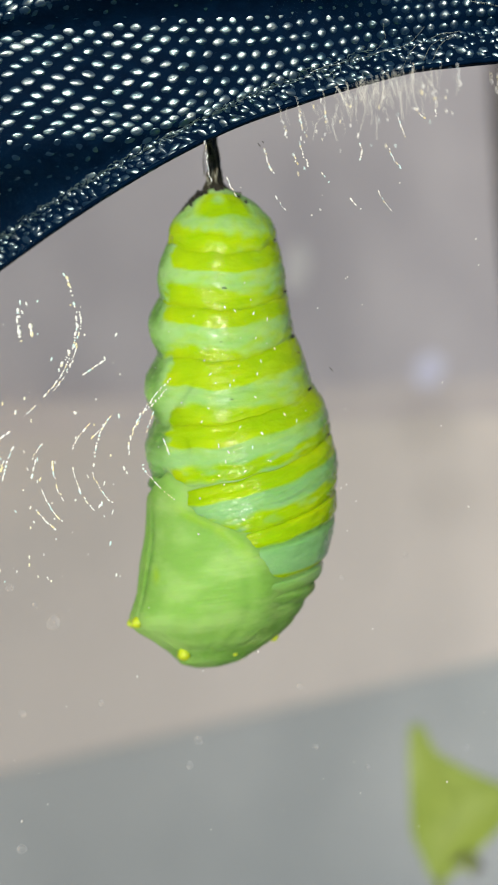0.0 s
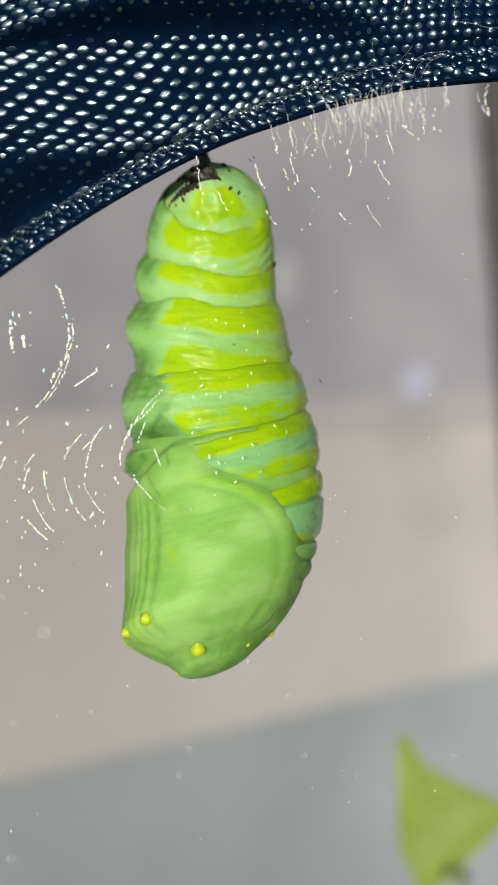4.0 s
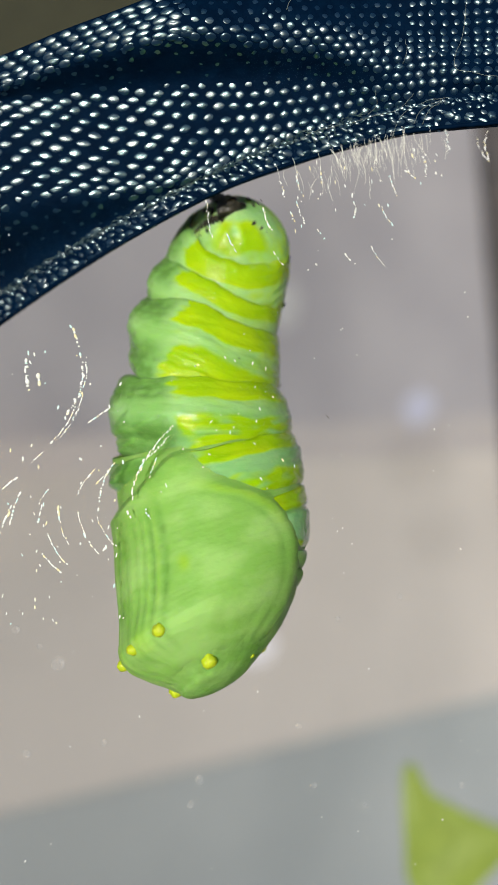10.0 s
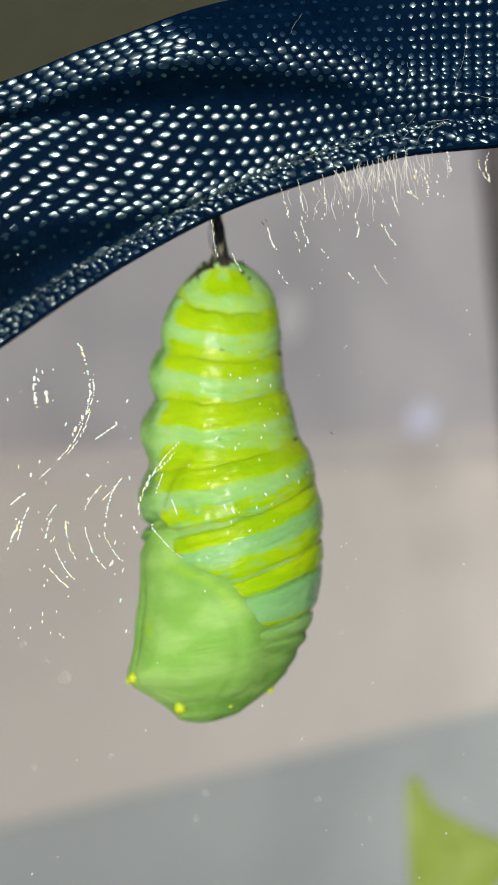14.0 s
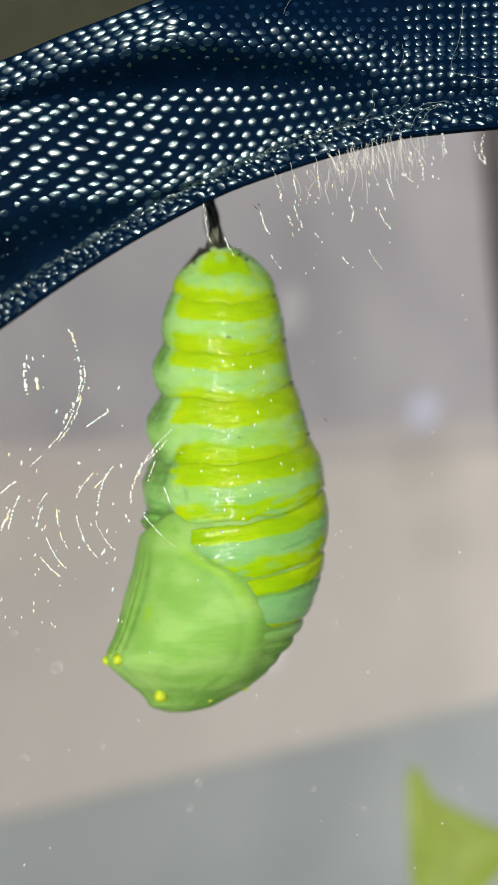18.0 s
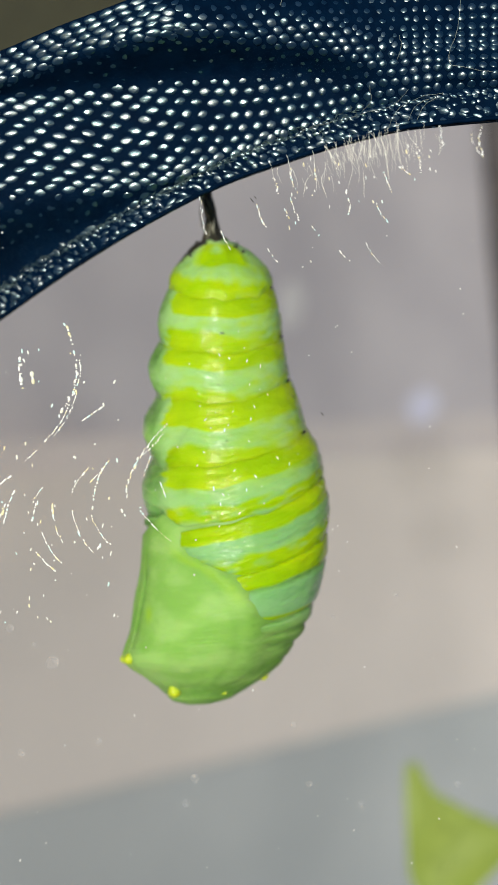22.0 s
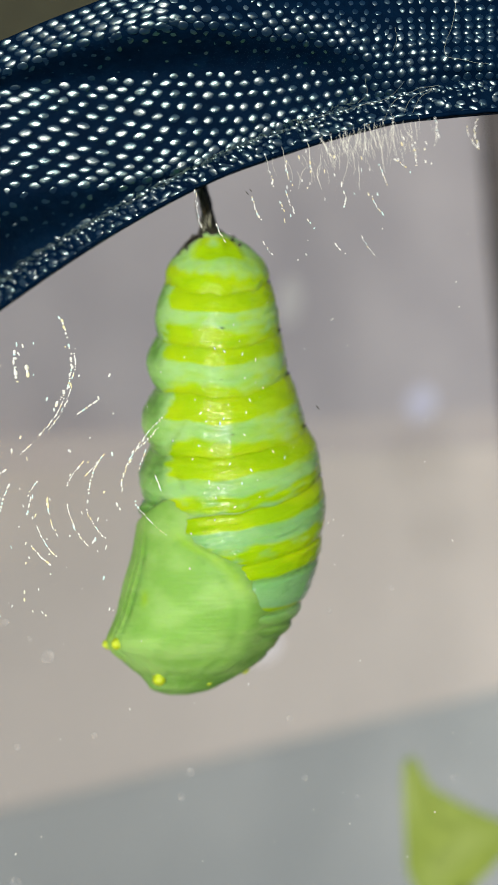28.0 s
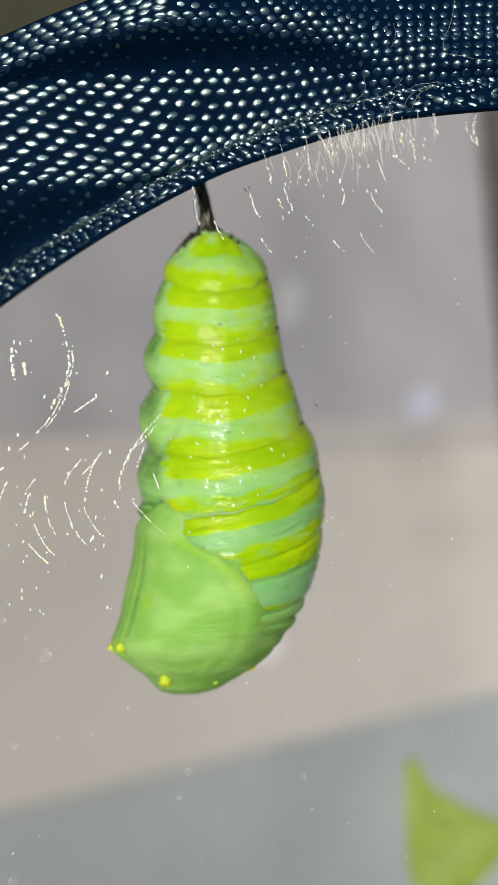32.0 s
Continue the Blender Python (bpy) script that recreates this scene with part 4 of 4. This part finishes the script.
cloth_rim()


def stray(points, y, thick, name="stray_fibre", label="fine pale stray fibre caught on the navy cloth"):
    us, vs = [p[0] for p in points], [p[1] for p in points]
    line = []
    for i in range(17):
        t = i / 16 * (len(points) - 1)
        k = range(len(points))
        u, v = curve_at(t, k, us), curve_at(t, k, vs)
        p = cloth_at(u, min(w_of(u, v), 5.9)) if v < curve_at(u, EDGE_U, EDGE_V) else spot(u, v, -0.0015)
        line.append(p + Vector((0, -y * (1 + 0.6 * math.sin(i * 1.3)), 0)))
    v, f = tube(line, thick * FILM_AWAY / UNIT, 5)
    return tagged(new(name, mesh_of(name, v, f, FIBRE)), label, "fibre", group="stray fibres")


for line in (((812, -20), (806, 40), (790, 118), (812, 132), (842, 138), (868, 142)), ((676, 262), (700, 215), (745, 185), (782, 180)), ((720, 228), (735, 205), (770, 185)),
             ((735, 228), (748, 206), (768, 192)), ((600, 232), (650, 215), (690, 205), (720, 170)), ((520, 262), (545, 240), (590, 230)), ((640, 210), (655, 190), (652, 165)),
             ((700, 120), (708, 90), (704, 60)), ((495, 20), (500, 5), (515, -15))):
    stray(line, 0.00012, 0.36)

# ---- the clear film and what has marked it ----
def film_y(u):
    """The film hangs turned a little, its one side nearer the lens."""
    return (u - 441) * 0.0000029


film = tagged(new("window_1", mesh_of("window_1", [spot(u, v, film_y(u)) for u, v in ((-400, -150), (1280, -150), (1280, 1900), (-400, 1900))], [(0, 3, 2, 1)], FILM, False)),
              "clear scratched plastic film window of the enclosure", "window", kind="structure")
film.visible_shadow = False


def streak_mesh(name, mat):
    v, f = blob(4, 8)
    return mesh_of(name, v, f, mat)


STREAK, SPECK = streak_mesh("scratch", SCRATCH), streak_mesh("speck", DUST)
FS = FILM_AWAY / UNIT


def mark(u, v, length, wide, turn, speck=False, near=0.0):
    """One short glinting mark on the film; turn in degrees from upright, clockwise."""
    m = spot(u, v, film_y(u) * (1 if not near else 0) - 0.00004 - near)
    q = Euler((0, radians(turn), 0)).to_quaternion()
    part("speck" if speck else "scratch", SPECK if speck else STREAK, film, "", Matrix.LocRotScale(m, q, (wide * FS, wide * FS * 0.6, length * FS)))


def arc(u0, v0, u1, v1, bend, dashes, wide=1.6, fill=0.7):
    """A broken line of marks that bows to one side."""
    a, b = Vector((u0 - 8, v0 + 9)), Vector((u1 - 8, v1 + 9))
    d = b - a
    side = Vector((-d.y, d.x)).normalized() * bend
    dashes = int(dashes * 1.5)
    for i in range(dashes):
        t = (i + 0.5 + random.uniform(-0.25, 0.25)) / dashes
        if random.random() > fill + 0.25:
            continue
        p = a + d * t + side * 4 * t * (1 - t)
        way = d + side * 4 * (1 - 2 * t)
        ln = d.length / dashes * random.choice((0.25, 0.4, 0.6, 0.8))
        mark(p.x + random.gauss(0, 0.9), p.y, ln, wide * random.uniform(0.5, 1.1), math.degrees(math.atan2(way.x, -way.y)), False, 0.0012 + 0.0026 * soft(520, 800, p.x) if 420 < p.x and p.y < curve_at(p.x, EDGE_U, EDGE_V) + 70 else 0.0)


for row in ((122, 572, 138, 612, -2, 5, 2.6), (140, 622, 118, 730, -14, 16, 2.6), (150, 620, 140, 700, -6, 10, 1.8), (132, 716, 88, 782, -5, 12, 2.0), (146, 690, 105, 772, -6, 12, 1.6),
            (76, 797, 54, 816, 0, 4, 2.2), (188, 722, 146, 752, 0, 5, 2.0), (45, 632, 50, 690, 2, 6, 4.0), (66, 660, 68, 680, 0, 2, 4.5), (166, 828, 134, 874, 2, 6, 2.0),
            (202, 814, 174, 888, 6, 9, 2.2)):
    arc(*row)
for row in ((172, 852, 196, 824, 0, 4, 2.0), (138, 900, 174, 976, 8, 8, 1.6), (172, 910, 206, 964, 5, 8, 1.6), (104, 894, 120, 960, 5, 6, 1.8), (74, 890, 66, 925, 0, 4, 2.6),
            (86, 862, 68, 890, 2, 4, 1.6), (72, 974, 108, 1010, 2, 6, 2.0), (84, 940, 128, 1004, 6, 6, 1.6), (20, 890, 4, 930, 0, 4, 2.4), (36, 866, 18, 926, 3, 6, 2.2)):
    arc(*row)
for row in ((232, 880, 262, 800, -6, 10, 1.8), (255, 812, 306, 750, -3, 14, 2.0), (262, 805, 296, 768, 2, 10, 1.6), (262, 842, 276, 808, 0, 4, 1.6), (255, 895, 262, 912, 0, 2, 2.4),
            (262, 908, 312, 958, 3, 10, 1.2), (292, 850, 302, 880, 0, 4, 1.6), (240, 840, 252, 822, 0, 3, 1.4), (224, 900, 230, 914, 0, 2, 2.0), (4, 862, 30, 842, 0, 3, 2.2)):
    arc(*row)
for row in ((462, 362, 478, 404, 2, 7, 2.0), (490, 316, 500, 346, -3, 6, 1.8), (522, 352, 538, 392, 2, 6, 1.6), (564, 302, 566, 322, 0, 3, 2.0), (522, 300, 530, 338, 2, 7, 1.4),
            (560, 402, 574, 420, 1, 3, 2.2), (608, 444, 626, 464, 1, 4, 1.6), (672, 360, 694, 396, 3, 6, 1.5), (745, 272, 751, 310, -2, 6, 2.4), (688, 306, 701, 344, 2, 6, 2.0)):
    arc(*row)
for row in ((784, 226, 790, 264, 0, 7, 1.8), (858, 228, 862, 282, 6, 8, 1.4), (838, 240, 858, 278, 3, 7, 1.2), (620, 348, 624, 382, -4, 6, 1.8), (655, 432, 678, 466, 2, 5, 1.0),
            (480, 440, 500, 466, 2, 4, 1.2), (364, 352, 372, 418, 2, 9, 1.2), (398, 410, 420, 446, 2, 7, 1.4), (512, 372, 520, 390, 0, 3, 1.8), (712, 298, 734, 312, 0, 4, 1.8)):
    arc(*row)
# fine fibres that hang from the hem
HAIRS = []
for k in range(6):
    bow = (-0.22, -0.12, -0.05, 0.05, 0.14, 0.26)[k]
    line = [(bow * (1 - t * t) + 0.05 * math.sin(4 * t + k), 0.06 * math.sin(3 * t + k), -t) for t in (-1, -0.6, -0.2, 0.2, 0.6, 1)]
    HAIRS.append(mesh_of("fibre", *tube(line, [0.016, 0.019, 0.02, 0.018, 0.014, 0.008], 5), FIBRE_PALE))
for i in range(170):
    u = random.gauss(640, 48) if i % 5 else random.uniform(480, 780)
    v = curve_at(u, EDGE_U, EDGE_V) + random.uniform(0, 16) + abs(random.gauss(0, 24))
    ln = random.uniform(7, 22)
    m = spot(u, v, -0.0018 - 0.0020 * soft(520, 800, u))
    q = Euler((0, radians(random.gauss(-8, 13)), radians(random.uniform(-30, 30)))).to_quaternion()
    part("fibre", HAIRS[i % 6], film, "", Matrix.LocRotScale(m, q, (ln * FS * random.uniform(0.5, 1.0), ln * FS * 0.6, ln * FS)))
for i in range(40):
    u = random.uniform(500, 770)
    v = curve_at(u, EDGE_U, EDGE_V) + random.uniform(8, 120)
    mark(u, v, random.uniform(1.5, 5), random.uniform(0.7, 1.6), 180 - random.gauss(14, 9), False, 0.0012 + 0.0020 * soft(520, 800, u))
for i in range(95):
    u, v = random.uniform(-40, 920), random.uniform(380, 1560)
    r = random.choice((0.7, 0.9, 1.1, 1.4, 1.8))
    mark(u, v, r * random.uniform(1, 1.6), r, random.uniform(-40, 40), True)
for i in range(60):
    u, v = random.uniform(-20, 210), random.uniform(620, 1110)
    mark(u, v, random.uniform(1.5, 5), random.uniform(1, 2), random.uniform(-30, 30))
for i in range(32):
    u, v = random.gauss(410, 55), random.uniform(600, 960)
    mark(u, v, random.uniform(1.0, 4.0), random.uniform(0.8, 1.8), random.uniform(-50, 50))
SMEAR = mesh_of("smudge", *blob(4, 14), SMUDGE)
for u, v, r in ((95, 1180, 12), (36, 1580, 9), (40, 1340, 7), (345, 1385, 8), (330, 1430, 7), (62, 1150, 5), (520, 1290, 6), (810, 1395, 6), (700, 1060, 5), (176, 1320, 6), (590, 1100, 5), (20, 1120, 7), (548, 1395, 6), (640, 1430, 5)):
    part("smudge", SMEAR, film, "faint round smudge", Matrix.LocRotScale(spot(u, v, film_y(u) - 0.00004), Euler((0, u, 0)).to_quaternion(), (r * FS, 0.6 * FS, r * FS * 1.2)))
for u, v, ln in ((570, 742, 5), (446, 366, 5), (452, 361, 3)):
    m = spot(u, v, film_y(u) - 0.00006)
    part("dark_hair", mesh_of("dark_hair", *blob(4, 6), POST), film, "tiny dark hair", Matrix.LocRotScale(m, Euler((0, radians(-40), 0)).to_quaternion(), (0.9 * FS, 0.6 * FS, ln * FS)))

# ---- how the pupa wriggles ----
# seconds; the stalk's swing and nod; the swing of top, middle and lower end; their nod; twist; how far the lower rings, the upper rings and the first ring are drawn out
SWAY = [
    (0, 4.5, -0.4, 0.3, -1.1, -6.1, 0.1, 0.1, -0.9, -6.9, 1, 1.01, 1.02),
    (1, 3.7, -0.2, 5.3, -0.8, -5.3, 13.5, 0.7, 0.7, -8.6, 1.07, 1.09, 0.89),
    (2, 4.2, -9.7, -7.5, 1.3, -6.5, 10.2, 3.4, 2.6, -8.4, 1.12, 1.04, 0.83),
    (2.5, 4.4, -14.3, -14.6, 0.9, -6, 8.8, 5.7, 3.6, -5, 1.14, 1.02, 0.8),
    (3, 4.4, -14.3, -14.6, 0.9, -6, 8.8, 5.7, 3.6, -5, 1.14, 1.02, 0.8),
    (3.5, 10.7, -32, -11.6, 1.1, -9.8, 29.7, 4.3, -5, 2.9, 1.17, 0.98, 0.74),
    (3.9, 16.9, -49.6, -8.5, 1.2, -13.6, 50.7, 2.9, -13.7, 10.8, 1.19, 0.94, 0.68),
    (4.2, -24.1, -44.1, -26.6, 19, -7.6, 31.8, -5.7, -7.9, 36.6, 1.22, 0.85, 0.68),
    (4.5, -24.5, -34.7, -49, 16.8, 8.6, -0.3, -6.9, 1, 40.4, 1.19, 0.93, 0.68),
    (5, 0.4, -25, -10.6, 8.9, -16.3, -16.1, 8.8, 25, -25.3, 0.83, 1.11, 0.82),
    (5.2, 18.8, -10.1, 34.3, -9.6, -37.5, -14.1, 5.6, 8.1, -40.9, 0.98, 1.09, 0.85),
    (5.5, 36.2, -40.1, -11.6, 2.7, -26.3, 51.3, 1.9, -9.6, -11.1, 1.21, 0.87, 0.67),
    (6, 11.7, 11.2, 7.5, -1.4, -16.3, 33.2, -1.8, 3.6, -19.8, 1.01, 1.09, 0.67),
    (6.6, 11.6, -27.1, 5.7, -1.3, -16.5, -14.8, 3.7, 20.2, -19.4, 0.78, 1.02, 1.04),
    (7, -2.9, -34.2, -30.1, 15.3, -18, -16.3, 6.2, 31.6, -47.6, 0.8, 1.11, 0.7),
    (7.2, -8.8, -35.8, -43.9, 22.3, -11.4, -16, 8.6, 28.4, -15.2, 0.86, 1.1, 0.73),
    (7.5, -21.2, -22.1, -92.6, 19.7, 11.6, 12.1, -0.7, -6.2, 22.4, 1.21, 1.04, 0.68),
    (7.7, 17.3, -46.6, -72.5, 11.2, -7.2, 51.1, 3.8, -15, 12, 1.24, 1.08, 0.68),
    (8, 23.6, -47.4, 4.4, 3.6, -19.6, 51, 2.4, -16.4, 3, 1.23, 0.93, 0.68),
    (9, 16.5, -40.4, 9.2, 1.1, -10.9, 50.8, -1.9, -6.6, -9.9, 1.15, 0.92, 0.67),
    (9.6, 16.9, -49.6, -8.5, 1.2, -13.6, 50.7, 2.9, -13.7, 10.8, 1.19, 0.94, 0.68),
    (10, -23.8, -50.4, -11.6, 20.4, -18.4, 53.1, -4.9, -13.8, 34, 1.24, 0.8, 0.68),
    (10.3, -43.3, -25.3, -81.9, 24.9, 12.5, -3, 0.5, -1.9, 28.4, 1.21, 1.05, 0.69),
    (10.5, -22.8, -24.4, -64.4, 20.3, 11.3, -14.8, 6.1, 15.3, -10.1, 1.06, 1.07, 0.88),
    (10.7, -3.1, -21.8, -28.5, 7.9, -4.1, -15.4, 11.3, 23.6, -11.3, 0.88, 1.1, 0.75),
    (11, 28.1, -7.3, 17.1, -8.3, -22, -6.4, 11.6, 14.2, -21.1, 1.04, 0.99, 0.75),
    (11.5, 36.1, -39.9, 10.3, -1.1, -20.1, 51.6, 1.5, -13.5, 3.7, 1.2, 0.91, 0.68),
    (12, 24, 2.7, 19, -3.4, -19.2, 22.2, 1.1, -7.8, -6.9, 1.08, 1.03, 0.44),
    (12.5, 15.7, 1.6, 5, 0.8, -11.7, 21.4, 1.9, 1.5, -9.5, 1.08, 1.01, 0.6),
    (13, 10.7, 1.8, 2.4, -1.1, -11.3, 20.6, 0.5, -5.4, -5.5, 1.07, 0.98, 0.77),
    (14, 2.9, 1.6, 1.9, 4.1, -8.6, 17.3, -2.7, -3.7, -9, 1.07, 0.98, 0.8),
    (15, 2.3, 1.7, 1, 0.3, -5.1, 14.2, -3.7, 2.3, -4.5, 1.06, 0.99, 0.83),
    (15.5, 2, 1.9, 1, 1.3, -4.4, 12.9, -3, 1.8, -4, 1.06, 0.99, 0.85),
    (16.5, 1.4, 2.1, 0.7, 0.5, -2.3, 10, -3, 0.9, -1.3, 1.05, 0.99, 0.88),
    (17.5, 0.8, 2.4, 0.4, -0.2, -0.1, 7, -3, 0, 1.4, 1.04, 1, 0.92),
    (18, 0.5, 2.5, 0.6, -0.4, 1.1, 5.5, -3.3, -2.3, 2.1, 1.04, 1, 0.94),
    (18.5, 0.2, 2.9, 0.3, -0.7, 1, 4.3, -0.9, -0.8, 0.8, 1.03, 1, 0.95),
    (19, -0.1, 3.1, 0.2, -0.7, 1.3, 2.9, -0.4, -1.5, 0.9, 1.03, 1, 0.97),
    (19.5, 0.1, 2.8, -0.4, -0.5, -1.8, 2.6, 0.2, 1.4, -5.6, 1.02, 1, 0.97),
    (20, 0.1, 2.4, -0.1, -0.6, -0.3, 2.2, 0.2, 0.1, -1.5, 1.02, 1, 0.98),
    (20.5, 0.1, 2, -0.2, -0.6, -0.7, 2, 0.3, 0.3, -2.8, 1.02, 1, 0.98),
    (21, 0.2, 1.6, -0.2, -0.3, -0.8, 1.4, -0.5, -1, -0.1, 1.01, 1.01, 0.99),
    (21.5, 0.3, 1.2, -0.4, -0.3, -1.9, 1.1, -0.2, -0.1, -3.5, 1.01, 1.01, 0.99),
    (22, 0.5, 0.6, -0.9, -0, -4.5, 0.5, -0.9, 0.1, -8.3, 1.01, 1.01, 1),
    (22.5, 0.5, 0.3, -0.7, 0.1, -3.8, 0.1, -1, -0.6, -4.4, 1, 1.01, 1.01),
    (23, 0.2, -0, 0, -0.3, -0.2, -0, -0.4, -2.1, 0, 1, 1.01, 1.01),
    (23.5, 0.1, -0, 0.4, -0.5, 1.4, -0, -0.9, -3.7, 1.5, 1, 1.01, 1.01),
    (24, 0, -0, 0.5, -0.8, 1.8, 0.1, -0.4, -3.4, 1.1, 1, 1.01, 1.01),
    (24.5, 0.1, 0.1, -0, -0.6, -0.3, 0.1, 0.3, -0.9, -1.7, 1, 1.01, 1.01),
    (25, 0.3, -0, -0.3, -0.4, -1.6, -0, -0.5, -1.1, -1.5, 1, 1.01, 1.01),
    (25.5, 0.3, -0.1, -0.6, -0.3, -3.4, -0.1, -0.7, -0.3, -4.7, 1, 1.01, 1.01),
    (27.5, -0.1, 0.1, 0, -1.1, 0.1, 0.1, 0.4, -0.9, -0.7, 1, 1.01, 1.01),
    (28, -0.3, 0.1, 0.1, -1.2, 0.4, 0.1, 0.4, -1.1, -0.3, 1, 1, 1.01),
    (28.5, 0.1, -0.1, -0.7, -0.7, -3.7, -0.1, -0.4, 0.4, -5.9, 1, 1, 1.01),
    (29, 0.2, -0.1, -0.9, -0.5, -5, -0.2, -0.9, 0.3, -5.8, 1, 1, 1.01),
    (29.5, 0.3, -0.2, -1.1, -0.4, -6.3, -0.3, -1.1, 0.3, -6.5, 1.01, 1, 1.01),
    (30, 0.2, -0.1, -0.9, -0.6, -5.5, -0.2, -0.8, 1, -7.5, 1, 1, 1.01),
    (30.5, 0.2, -0.2, -1, -0.5, -5.9, -0.2, -0.8, 1, -8.4, 1.01, 1, 1.01),
    (31, 0, -0, -0.6, -0.6, -3.3, -0.1, -0.5, 0.3, -2.1, 1, 1, 1),
    (31.5, -0, -0, -0.3, -0.7, -2.1, -0, -0.2, 0.2, -1.2, 1, 1, 1),
    (32, -0, -0, -0.4, -0.7, -2.2, -0, -0.2, 0.3, -1.8, 1, 1, 1),
]


def turned(a, b, w):
    return Matrix.Rotation(radians(a), 4, "Y") @ Matrix.Rotation(radians(b), 4, "X") @ Matrix.Rotation(radians(w), 4, "Z")


def blend3(a, b, c, t):
    return a * (1 - t) * (1 - 2 * t) + b * 4 * t * (1 - t) + c * t * (2 * t - 1)


def motions():
    tracks = [[] for _ in PIECES]
    for t, stalk_a, stalk_b, a0, a1, a2, b0, b1, b2, twist, reach, draw, tuck in SWAY:
        p = JOINTS[0].copy()
        for k in range(len(PIECES)):
            s = SPREAD[k]
            r = turned(stalk_a, stalk_b, 0) if k == 0 else turned(blend3(a0, a1, a2, s), blend3(b0, b1, b2, s), twist * s)
            tracks[k].append((t, Matrix.Translation(p) @ r))
            if k + 1 < len(PIECES):
                p = p + r.to_3x3() @ (JOINTS[k + 1] - JOINTS[k]) * (reach if k > 3 else draw if k > 1 else tuck if k else 1.0)
    for piece, rows in zip(PIECES, tracks):
        walk(piece, rows)


motions()
